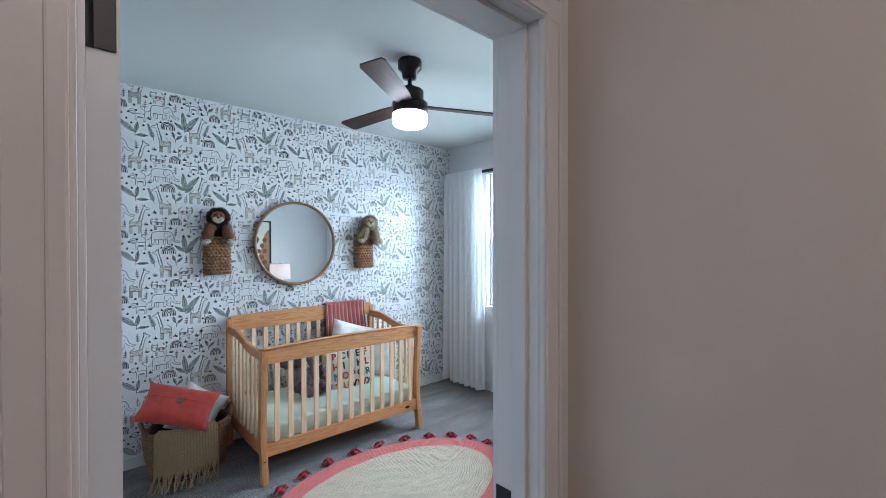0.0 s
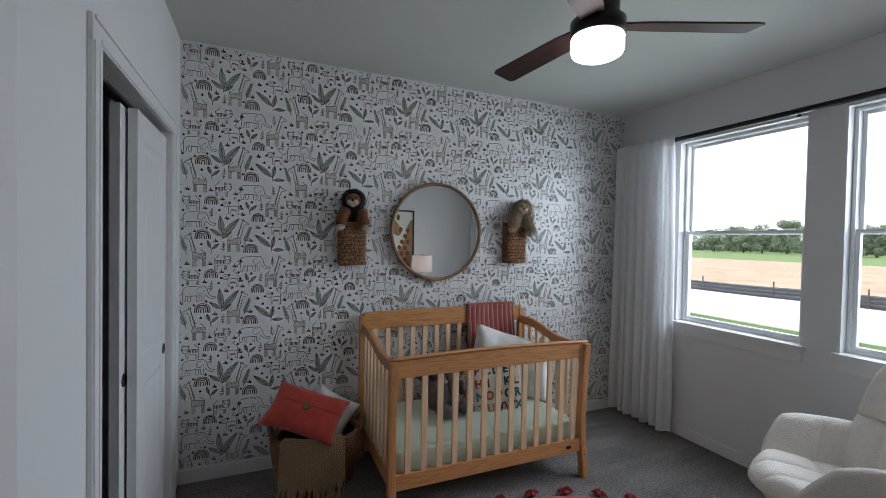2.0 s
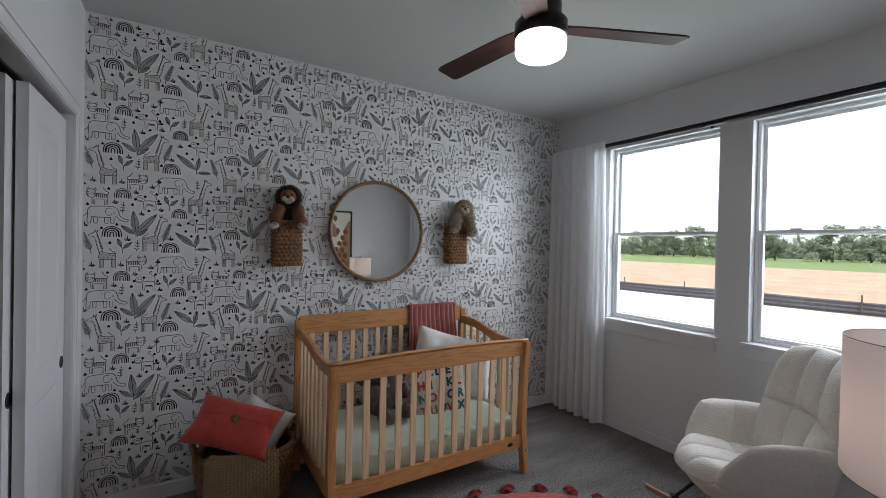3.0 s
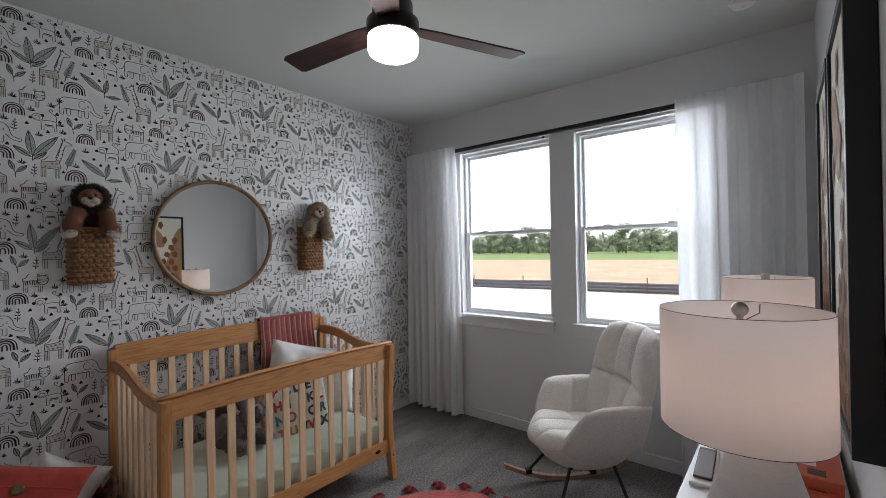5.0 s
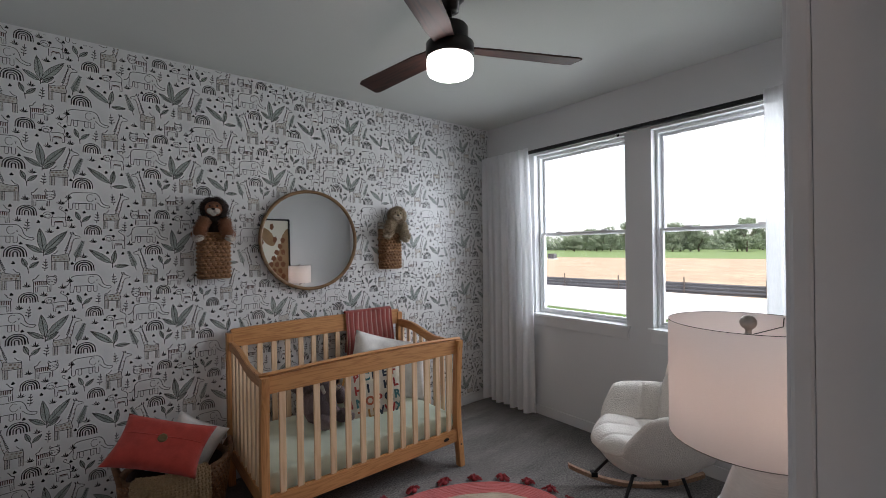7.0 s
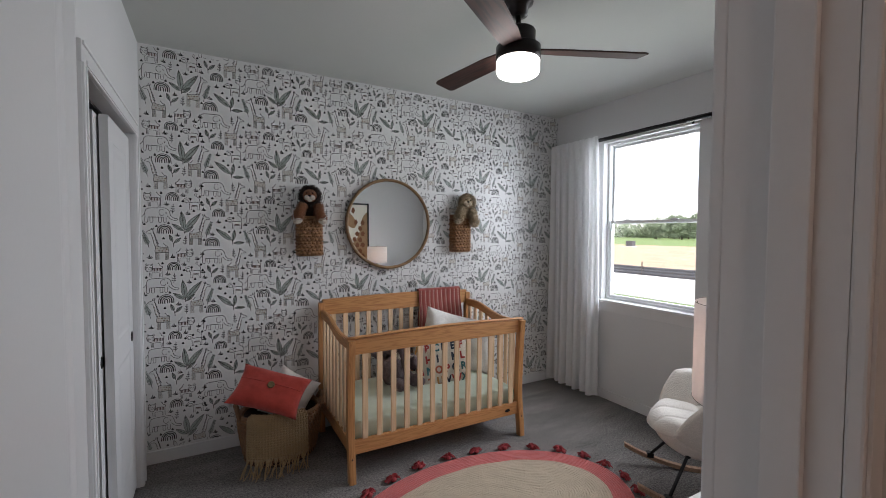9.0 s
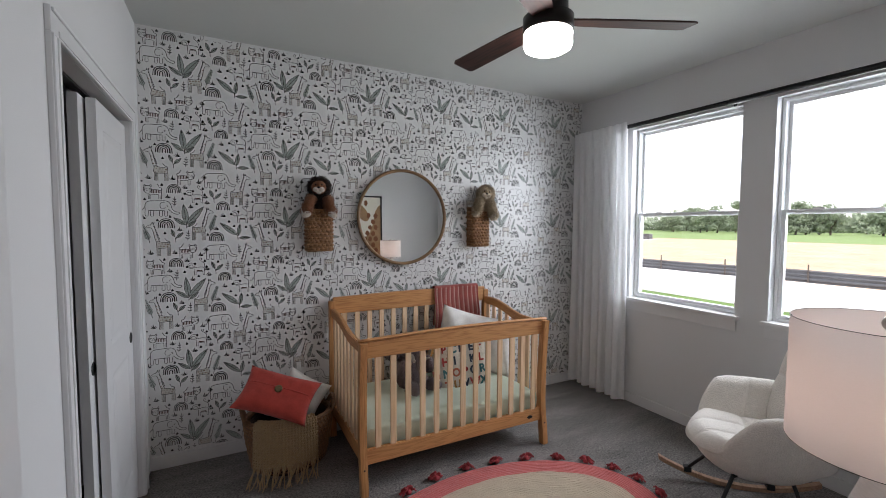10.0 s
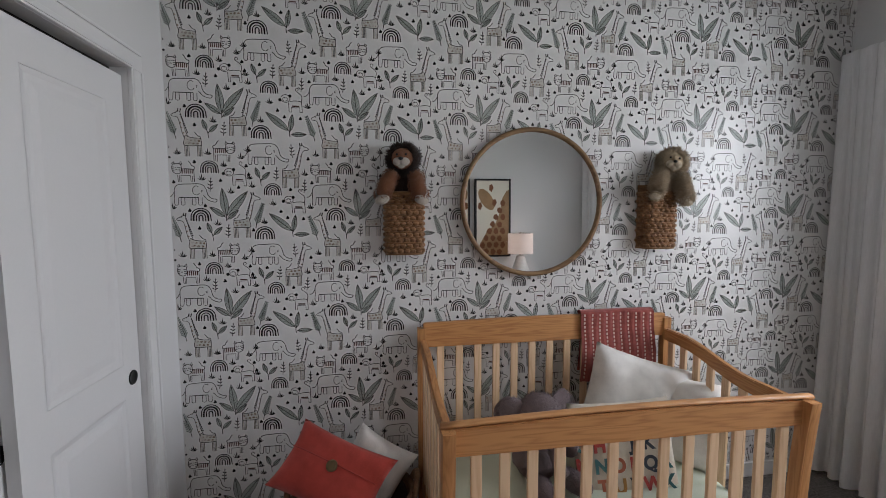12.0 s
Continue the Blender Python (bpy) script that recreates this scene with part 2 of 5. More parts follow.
CERAMIC = paint("white_washed_ceramic", (0.72, 0.69, 0.66), 0.3, 0.06, 5, 60, 0.06, stretch=(1, 1, 6))
DRESSER = paint("white_lacquer", (0.76, 0.75, 0.74), 0.3, 0.02, 3, 60, 0.02)
BRASSY = paint("brushed_nickel", (0.45, 0.42, 0.38), 0.3, 0.05, 20, 300, 0.02, metal=1.0)
WIRE = paint("dark_wire", (0.05, 0.045, 0.04), 0.4, 0.05, 20, 300, 0.0, metal=0.8)
BUTTON = paint("carved_brass_button", (0.24, 0.17, 0.08), 0.4, 0.15, 60, 300, 0.4, metal=0.5)
SHADE = sheer("cream_lamp_shade", (0.8, 0.745, 0.72), 0.5, 0.9, (1, 1, 5), 0.95)
SHEERCLOTH = sheer("white_sheer_curtain", (0.94, 0.945, 0.955), 0.32)
# foliage paler than leaves are: the distance haze lies in the colour
LEAVES = sheer("haze_paled_foliage", (0.36, 0.42, 0.29), 0.5, 0.9, (0.01, 0.01, 0.01), 0.6)
LIGHTGLASS = glowing("fan_light_diffuser", (1.0, 0.95, 0.9), 5.5)
BULB = glowing("lamp_bulb", (1.0, 0.76, 0.63), 7.0)
PLASTIC = paint("white_plastic", (0.78, 0.77, 0.75), 0.4, 0.01, 5, 60, 0.0)
BROWNTRAY = paint("dark_brown_tray", (0.08, 0.035, 0.025), 0.5, 0.1, 20, 200, 0.05)
REDBOOK = paint("red_orange_cover", (0.55, 0.1, 0.04), 0.5, 0.05, 20, 200, 0.02)
PAGES = paint("paper_edge", (0.75, 0.71, 0.63), 0.8, 0.05, 30, 300, 0.05)
ARTPAPER = paint("art_paper", (0.75, 0.71, 0.62), 0.7, 0.02, 4, 200, 0.02)
ARTTAN = paint("art_tan_wash", (0.4, 0.24, 0.12), 0.7, 0.12, 12, 200, 0.0)
ARTBROWN = paint("art_brown_patch", (0.24, 0.09, 0.035), 0.7, 0.12, 12, 200, 0.0)
GRASS = paint("mown_grass", (0.1, 0.17, 0.035), 0.95, 0.1, 0.8, 30, 0.3)
MEADOW = paint("green_meadow", (0.17, 0.24, 0.075), 0.95, 0.08, 0.05, 2, 0.2)
STRAW = paint("dry_straw_field", (0.52, 0.38, 0.25), 0.95, 0.15, 0.5, 4, 0.4)
CONCRETE = paint("pale_concrete_road", (0.62, 0.6, 0.57), 0.9, 0.03, 0.6, 30, 0.2)
SILT = paint("grey_silt_fence", (0.1, 0.1, 0.108), 0.7, 0.1, 2, 60, 0.1)
BARK = paint("grey_bark", (0.12, 0.09, 0.07), 0.95, 0.15, 2, 20, 0.5)


def clear_glass():
    m, n, l, p = nodes_of("window_glass")
    tr, gl, mix, fr = (n.new(k) for k in ("ShaderNodeBsdfTransparent", "ShaderNodeBsdfGlossy", "ShaderNodeMixShader", "ShaderNodeFresnel"))
    gl.inputs["Roughness"].default_value = 0.02
    fr.inputs[0].default_value = 1.3
    l.new(fr.outputs[0], mix.inputs[0]), l.new(tr.outputs[0], mix.inputs[1]), l.new(gl.outputs[0], mix.inputs[2])
    l.new(mix.outputs[0], n["Material Output"].inputs[0])
    return m


def silvered():
    m, n, l, p = nodes_of("mirror_silver")
    p.inputs["Base Color"].default_value = (0.86, 0.88, 0.87, 1)
    p.inputs["Metallic"].default_value, p.inputs["Roughness"].default_value = 1.0, 0.015
    return m


GLASS, SILVER = clear_glass(), silvered()


# ---- building helpers ----
def part(name, bm, material, parent, label="", smooth=False, at=None):
    """Links a bmesh as one mesh object under a thing, or free-standing when parent is None."""
    me = bpy.data.meshes.new(name)
    bm.to_mesh(me)
    bm.free()
    for mt in material if isinstance(material, (list, tuple)) else [material]:
        me.materials.append(mt)
    if smooth:
        me.polygons.foreach_set("use_smooth", [True] * len(me.polygons))
    ob = new(name, me)
    if parent is not None:
        ob.parent = parent
    if at is not None:
        ob.matrix_basis = at
    return tagged(ob, label)


def thing(name, m, label, category, group="", kind=""):
    ob = new(name)
    ob.empty_display_size = 0.1
    ob.matrix_basis = m
    return tagged(ob, label, category, group, kind)


def setting(name, bm, material, label, category, smooth=False):
    return tagged(part(name, bm, material, None, smooth=smooth), label, category, "", "structure")


def box(x0, x1, y0, y1, z0, z1, bevel=0.0, bm=None, mat=0):
    own = bmesh.new()
    bmesh.ops.create_cube(own, size=1.0)
    for v in own.verts:
        v.co = Vector((x0 + (v.co.x + 0.5) * (x1 - x0), y0 + (v.co.y + 0.5) * (y1 - y0), z0 + (v.co.z + 0.5) * (z1 - z0)))
    if bevel:
        bmesh.ops.bevel(own, geom=own.edges[:], offset=bevel, segments=2, affect="EDGES", profile=0.6)
    return joined(bm, own, mat)


def joined(bm, own, mat=0):
    """Adds own to bm (which may be None) and returns the whole."""
    if bm is None:
        for f in own.faces:
            f.material_index = mat
        return own
    seen = {v: bm.verts.new(v.co) for v in own.verts}
    for f in own.faces:
        g = bm.faces.new([seen[v] for v in f.verts])
        g.material_index, g.smooth = mat, f.smooth
    own.free()
    return bm


def moved(bm, m):
    bm.transform(m)
    return bm


def surface(fn, nu, nv, bm=None, mat=0, wrap_u=False, wrap_v=False):
    """A grid of fn(u, v), u and v from 0 to 1."""
    own = bmesh.new()
    cu, cv = nu + (0 if wrap_u else 1), nv + (0 if wrap_v else 1)
    g = [[own.verts.new(fn(i / nu, j / nv)) for j in range(cv)] for i in range(cu)]
    for i in range(nu):
        for j in range(nv):
            own.faces.new([g[i][j], g[(i + 1) % cu][j], g[(i + 1) % cu][(j + 1) % cv], g[i][(j + 1) % cv]])
    return joined(bm, own, mat)


def lathe(profile, n=32, bm=None, mat=0):
    """Turns (radius, height) pairs about z."""
    own = bmesh.new()
    rings = []
    for r, z in profile:
        rings.append([own.verts.new((r * math.cos(6.28318 * k / n), r * math.sin(6.28318 * k / n), z)) for k in range(n)])
    for a, b in zip(rings, rings[1:]):
        for k in range(n):
            own.faces.new([a[k], a[(k + 1) % n], b[(k + 1) % n], b[k]])
    own.faces.new(rings[0][::-1]), own.faces.new(rings[-1])
    return joined(bm, own, mat)


def tube(points, radius, n=8, bm=None, mat=0, closed=False):
    """A round bar along points; radius is a number or a function of 0..1."""
    own = bmesh.new()
    pts = [Vector(p) for p in points]
    rings = []
    last = len(pts) - 1
    side = None
    for i, p in enumerate(pts):
        a, b = (pts[i - 1], pts[(i + 1) % len(pts)]) if closed else (pts[max(i - 1, 0)], pts[min(i + 1, last)])
        d = (b - a).normalized()
        if side is None:
            side = d.orthogonal().normalized()
        side = (side - d * side.dot(d)).normalized()
        up = d.cross(side)
        r = radius(i / last) if callable(radius) else radius
        rings.append([own.verts.new(p + r * (math.cos(6.28318 * k / n) * side + math.sin(6.28318 * k / n) * up)) for k in range(n)])
    pairs = list(zip(rings, rings[1:])) + ([(rings[-1], rings[0])] if closed else [])
    for a, b in pairs:
        for k in range(n):
            own.faces.new([a[k], a[(k + 1) % n], b[(k + 1) % n], b[k]])
    if not closed:
        own.faces.new(rings[0][::-1]), own.faces.new(rings[-1])
    return joined(bm, own, mat)


def blob(centre, size, bm=None, mat=0, sub=2, m=None, rough=0.0):
    own = bmesh.new()
    bmesh.ops.create_icosphere(own, subdivisions=sub, radius=1.0)
    for v in own.verts:
        k = 1 + rough * noise.noise(v.co * 3 + Vector(centre) * 17)
        v.co = Vector((v.co.x * size[0] * k, v.co.y * size[1] * k, v.co.z * size[2] * k))
    if m is not None:
        own.transform(m)
    own.transform(Matrix.Translation(centre))
    for f in own.faces:
        f.smooth = True
    return joined(bm, own, mat)


def cushion(w, h, t, n=22, pinch=0.06, lump=0.0, seed=0, bm=None):
    """A filled square pillow in the xz plane, thick along y, with pinched corners."""
    def side(sign):
        def fn(u, v):
            a, b = 2 * u - 1, 2 * v - 1
            k = max(0.0, (1 - a ** 4) * (1 - b ** 4)) ** 0.55
            x = a * w / 2 * (1 - pinch * (1 - b * b) ** 1.0 * abs(a) ** 2)
            z = b * h / 2 * (1 - pinch * (1 - a * a) ** 1.0 * abs(b) ** 2)
            d = t / 2 * k * (1 + lump * noise.noise(Vector((x * 7, z * 7, seed + sign))))
            d += lump * 0.006 * noise.noise(Vector((x * 22, z * 22, seed)))
            return (x, sign * d, z)
        return fn
    own = surface(side(1), n, n)
    own = surface(side(-1), n, n, own)
    bmesh.ops.remove_doubles(own, verts=own.verts[:], dist=0.0008)
    bmesh.ops.recalc_face_normals(own, faces=own.faces[:])
    return joined(bm, own)


# ---- the room's shell ----
X1, Y0, Y1, H, YH = 3.605, 0.81, 3.86, 2.74, 0.69
WIN = ((2.39, 3.265), (1.325, 2.19))
WZ0, WZ1 = 0.925, 2.375
CLO0, CLO1, CLOZ = 2.435, 3.58, 2.11
DX0, DX1, DZ = 0.143, 0.925, 2.09

setting("floor", box(-0.9, X1 + 0.15, -1.6, Y1 + 0.1, -0.08, 0.0), CARPET, "grey cut-pile carpet floor with vacuum marks", "floor")
setting("ceiling", box(-0.9, X1 + 0.15, -1.6, Y1 + 0.1, H, H + 0.1), CEIL, "off-white textured flat ceiling", "ceiling")
north = setting("wall_north", box(-0.9, X1 + 0.15, Y1, Y1 + 0.12, 0, H), PAPER, "white wall papered with a grey jungle print", "wall")
edges = [Y0, WIN[1][0], WIN[1][1], WIN[0][0], WIN[0][1], Y1]
bm = box(X1, X1 + 0.15, Y0, Y1, 0, WZ0)
bm = box(X1, X1 + 0.15, Y0, Y1, WZ1, H, bm=bm)
for k in (0, 2, 4):
    bm = box(X1, X1 + 0.15, edges[k], edges[k + 1], WZ0, WZ1, bm=bm)
setting("wall_east", bm, WALL, "white painted wall with two window openings", "wall")
bm = box(-0.11, 0, 0.81, CLO0, 0, H)
bm = box(-0.11, 0, CLO1, Y1, 0, H, bm=bm)
bm = box(-0.11, 0, CLO0, CLO1, CLOZ, H, bm=bm)
setting("wall_west", bm, WALL, "white painted wall with a closet opening", "wall")
bm = box(-0.9, DX0 - 0.02, YH, Y0, 0, H)
bm = box(DX1 + 0.02, X1 + 0.15, YH, Y0, 0, H, bm=bm)
bm = box(DX0 - 0.02, DX1 + 0.02, YH, Y0, DZ + 0.02, H, bm=bm)
for f in bm.faces:
    if f.normal.y < -0.5:
        f.material_index = 1
setting("wall_south", bm, [WALL, HALL], "white painted wall with a doorway", "wall")
# hallway behind the doorway
setting("wall_hall_west", box(-0.9, -0.8, -1.6, YH, 0, H), HALL, "warm beige hallway wall", "wall")
setting("wall_hall_east", box(1.045, 1.16, -1.6, YH, 0, H), HALL, "warm beige hallway wall", "wall")
setting("wall_hall_south", box(-0.9, X1 + 0.15, -1.7, -1.6, 0, H), HALL, "warm beige hallway wall", "wall")
# closet interior, its shade put into the walls' dark colour
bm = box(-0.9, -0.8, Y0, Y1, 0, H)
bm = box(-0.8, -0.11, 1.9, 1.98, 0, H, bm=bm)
setting("wall_closet", bm, DARKVOID, "closet side and back walls, coloured dark for the shade inside", "wall")


def skirting(name, x0, x1, y0, y1):
    bm = box(x0, x1, y0, y1, 0, 0.085, 0.004)
    return setting(name, bm, TRIM, "white painted baseboard along the wall", "baseboard")


skirting("baseboard", 0.0, X1, Y1 - 0.014, Y1)
skirting("baseboard", X1 - 0.014, X1, Y0 + 0.014, Y1 - 0.014)
skirting("baseboard", 0.0, 0.014, Y0 + 0.014, CLO0 - 0.09)
skirting("baseboard", DX1 + 0.085, X1, Y0, Y0 + 0.014)
skirting("baseboard", 1.031, 1.045, -1.6, YH)


def casing(name, plane, a0, a1, top, width, thick, axis, sign):
    """A flat door surround with a raised inner bead round an opening; axis 'x' lies on a wall x = plane."""
    root = thing(name, Matrix(), "white painted moulded door surround", "trim", kind="structure")
    for nm, p0, p1, z0, z1 in (("side_casing", a0 - width, a0, 0, top), ("side_casing", a1, a1 + width, 0, top), ("head_casing", a0 - width, a1 + width, top, top + width)):
        def piece(p, q, za, zb, t, bm=None):
            lo, hi = sorted((plane, plane + sign * t))
            return box(lo, hi, p, q, za, zb, 0.003, bm) if axis == "x" else box(p, q, lo, hi, za, zb, 0.003, bm)
        bm = piece(p0, p1, z0, z1, thick)
        if nm == "side_casing":
            inner = (p1 - 0.024, p1 - 0.006) if p1 <= a0 + 1e-6 else (p0 + 0.006, p0 + 0.024)
            outer = (p0 + 0.002, p0 + 0.014) if p1 <= a0 + 1e-6 else (p1 - 0.014, p1 - 0.002)
            bm = piece(*inner, z0 + 0.002, z1 - 0.002, thick + 0.004, bm)
            bm = piece(*outer, z0 + 0.002, z1 - 0.002, thick + 0.006, bm)
        else:
            bm = piece(a0 - 0.01, a1 + 0.01, z0 + 0.006, z0 + 0.024, thick + 0.004, bm)
            bm = piece(p0 + 0.01, p1 - 0.01, z1 - 0.014, z1 - 0.002, thick + 0.006, bm)
        part(nm, bm, TRIM, root)
    return root


casing("trim_closet", 0.0, CLO0, CLO1, CLOZ, 0.075, 0.016, "x", 1)
casing("trim_door_room", Y0, DX0, DX1, DZ, 0.07, 0.016, "y", 1)
casing("trim_door_hall", YH, DX0, DX1, DZ, 0.066, 0.016, "y", -1)
# closet jamb lining
jamb = thing("trim_closet_jamb", Matrix(), "white painted closet jamb, track coloured dark for the shade", "trim", kind="structure")
part("jamb_side", box(-0.11, 0.0, CLO0 - 0.018, CLO0 - 0.001, 0, CLOZ - 0.001), TRIM, jamb)
part("jamb_side", box(-0.11, 0.0, CLO1 + 0.001, CLO1 + 0.018, 0, CLOZ - 0.001), TRIM, jamb)
# track coloured dark for the shade under the closet head
part("track", box(-0.1, -0.06, CLO0, CLO1, CLOZ - 0.014, CLOZ - 0.002, 0.002), BRONZE, jamb)
# doorway lining with stop
jamb = thing("trim_door_jamb", Matrix(), "white painted door jamb with stop and strike plate", "trim", kind="structure")
part("jamb_side", box(DX0 - 0.019, DX0, YH, Y0, 0, DZ), TRIM, jamb)
part("jamb_side", box(DX1, DX1 + 0.019, YH, Y0, 0, DZ), TRIM, jamb)
part("jamb_head", box(DX0 - 0.019, DX1 + 0.019, YH, Y0, DZ, DZ + 0.019), TRIM, jamb)
part("door_stop", box(DX0, DX0 + 0.008, YH + 0.03, YH + 0.068, 0, DZ, 0.002), TRIM, jamb)
part("door_stop", box(DX1 - 0.011, DX1, YH + 0.03, YH + 0.068, 0, DZ, 0.002), TRIM, jamb)
part("door_stop", box(DX0 + 0.008, DX1 - 0.011, YH + 0.03, YH + 0.068, DZ - 0.011, DZ, 0.002), TRIM, jamb)
part("strike_plate", box(DX1 - 0.0025, DX1 + 0.001, Y0 - 0.04, Y0 + 0.004, 0.93, 0.998, 0.001), BLACK, jamb, "matt black strike plate")


def panel_door(name, width, height, thick, m, label, slab_label=""):
    """A two-panel moulded slab in the local xz plane; front faces -y."""
    root = thing(name, m, label, "door", kind="structure")
    bm = box(0, width, 0.004, thick - 0.004, 0.012, height)
    stile, rail = 0.105, 0.115
    mid = 0.86
    for y0, y1 in ((0, 0.004), (thick - 0.004, thick)):
        bm = box(0, stile, y0, y1, 0.012, height, bm=bm)
        bm = box(width - stile, width, y0, y1, 0.012, height, bm=bm)
        for z0, z1 in ((0.012, 0.2), (mid, mid + 0.13), (height - rail, height)):
            bm = box(stile, width - stile, y0, y1, z0, z1, bm=bm)
    part("slab", bm, TRIM, root, slab_label)
    for z0, z1 in ((0.2, mid), (mid + 0.13, height - rail)):
        own = bmesh.new()
        for face_y, lift in ((0.004, -1), (thick - 0.004, 1)):
            a = [(stile, z0), (width - stile, z0), (width - stile, z1), (stile, z1)]
            rings = []
            for inset, rise in ((0.001, 0.0035), (0.018, 0.0), (0.032, 0.0), (0.06, 0.0036)):
                rings.append([own.verts.new((x + (inset if x < width / 2 else -inset), face_y + lift * rise + lift * 0.0006, z + (inset if z == z0 else -inset))) for x, z in a])
            for r, s in zip(rings, rings[1:]):
                for k in range(4):
                    own.faces.new([r[k], r[(k + 1) % 4], s[(k + 1) % 4], s[k]])
            own.faces.new(rings[-1])
        bmesh.ops.recalc_face_normals(own, faces=own.faces[:])
        part("panel", own, TRIM, root)
    return root


def cup_pull(root, x, z, y):
    bm = lathe([(0.0005, 0.001), (0.021, 0.001), (0.0235, 0.003), (0.027, 0.0035), (0.0285, 0.0)], 28)
    moved(bm, pose(x, y, z, 90, 0, 0))
    part("cup_pull", bm, BLACK, root, "round matt black recessed pull", True)


# sliding doors face +x: the local x runs along -y... they are turned so that their front looks into the room
d = panel_door("door_1", 0.58, 2.07, 0.034, pose(-0.02, 2.995, 0.008, 0, 0, 90), "white two-panel sliding closet door, closed half")
cup_pull(d, 0.53, 0.925, 0.0)
d = panel_door("door_2", 0.58, 2.07, 0.034, pose(-0.064, 2.925, 0.008, 0, 0, 90), "white two-panel sliding closet door pushed aside, half open")
cup_pull(d, 0.06, 0.925, 0.0)
shelf = thing("closet_shelf", pose(-0.6, 2.0, 1.7), "white closet shelf with hanging rod in the dark", "shelf")
part("board", box(-0.2, 0.12, 0, 1.86, 0, 0.018, 0.002), TRIM, shelf)
part("hanging_rod", tube([(0.05, 0.0, -0.06), (0.05, 1.86, -0.06)], 0.015, 10), BLACK, shelf, "dark hanging rod")

# entry door, swung open into the room
d = panel_door("door_3", 0.76, 2.07, 0.035, pose(0.19, 0.832, 0.012, 0, 0, 92.4), "white two-panel entry door standing wide open")
for z in (0.18, 1.0, 1.825):
    hinge = box(-0.0035, -0.0005, 0.004, 0.031, z, z + 0.1, 0.001)
    hinge = tube([(-0.002, 0.034, z), (-0.002, 0.034, z + 0.1)], 0.007, 10, hinge)
    part("hinge", hinge, BLACK, d, "matt black butt hinge")
for sgn, y in ((-1, -0.001), (1, 0.036)):
    bm = moved(lathe([(0.0005, 0), (0.03, 0), (0.031, 0.004), (0.028, 0.009), (0.0005, 0.009)], 24), pose(0.7, y, 0.9, 90 * (1 if sgn < 0 else -1), 0, 0))
    bm = tube([(0.7, y, 0.9), (0.7, y + sgn * 0.05, 0.9), (0.685, y + sgn * 0.055, 0.9), (0.58, y + sgn * 0.055, 0.9)], 0.009, 10, bm)
    part("lever_handle", bm, BLACK, d, "matt black lever handle", True)


# ---- windows ----
def sash_window(name, y0, y1):
    root = thing(name, pose(X1, y0, WZ0), "white single-hung vinyl window, closed", "window", kind="structure")
    w, h, xf = y1 - y0, WZ1 - WZ0, 0.062
    mid = 0.705
    def ring(ya, yb, za, zb, wide, x0, x1, bm=None):
        bm = box(x0, x1, ya, ya + wide, za, zb, 0.003, bm)
        bm = box(x0, x1, yb - wide, yb, za, zb, 0.003, bm)
        bm = box(x0, x1, ya + wide, yb - wide, za, za + wide, 0.003, bm)
        return box(x0, x1, ya + wide, yb - wide, zb - wide, zb, 0.003, bm)
    part("window_frame", ring(0.002, w - 0.002, 0.002, h - 0.002, 0.02, xf, xf + 0.075), VINYL, root)
    part("upper_sash", ring(0.022, w - 0.022, mid, h - 0.022, 0.022, xf + 0.042, xf + 0.068), VINYL, root)
    low = ring(0.022, w - 0.022, 0.022, mid + 0.03, 0.022, xf + 0.008, xf + 0.038)
    low = box(xf + 0.002, xf + 0.016, w * 0.25 - 0.03, w * 0.25 + 0.03, mid + 0.03, mid + 0.04, 0.002, low)
    low = box(xf + 0.002, xf + 0.016, w * 0.75 - 0.03, w * 0.75 + 0.03, mid + 0.03, mid + 0.04, 0.002, low)
    part("lower_sash", low, VINYL, root)
    for x, za, zb in ((xf + 0.055, mid + 0.015, h - 0.04), (xf + 0.023, 0.036, mid + 0.012)):
        pane = part("pane", box(x, x + 0.004, 0.036, w - 0.036, za, zb), GLASS, root)
        pane.visible_shadow = False
    part("window_sill", box(-0.035, xf - 0.001, -0.03, w + 0.03, -0.026, 0.0015, 0.004), TRIM, root, "white painted sill board")
    part("apron", box(-0.014, 0.0, -0.012, w + 0.012, -0.105, -0.027, 0.003), TRIM, root, "white apron board under the sill")
    return root


sash_window("window_1", *WIN[0])
sash_window("window_2", *WIN[1])


# ---- curtains and rod ----
rod = thing("curtain_rod", pose(3.52, 0.84, 2.392), "thin matt black curtain rod above the windows", "curtain rod")
part("rod", tube([(0, 0.07, 0), (0, 1.6, 0)], 0.019, 14), BLACK, rod, smooth=True)
part("rod", tube([(0, 1.58, 0), (0, 2.985, 0)], 0.017, 14), BLACK, rod, smooth=True)
for y in (0.062, 2.99):
    part("end_cap", moved(lathe([(0.006, -0.014), (0.016, -0.012), (0.016, 0.012), (0.006, 0.014)], 14), pose(0, y, 0, 90, 0, 0)), BLACK, rod, smooth=True)
for y in (0.1, 1.6, 2.95):
    bm = tube([(0, y, 0), (0.084, y, 0)], 0.006, 8)
    bm = box(0.079, 0.084, y - 0.01, y + 0.01, -0.016, 0.016, 0.001, bm)
    part("bracket", bm, BLACK, rod)


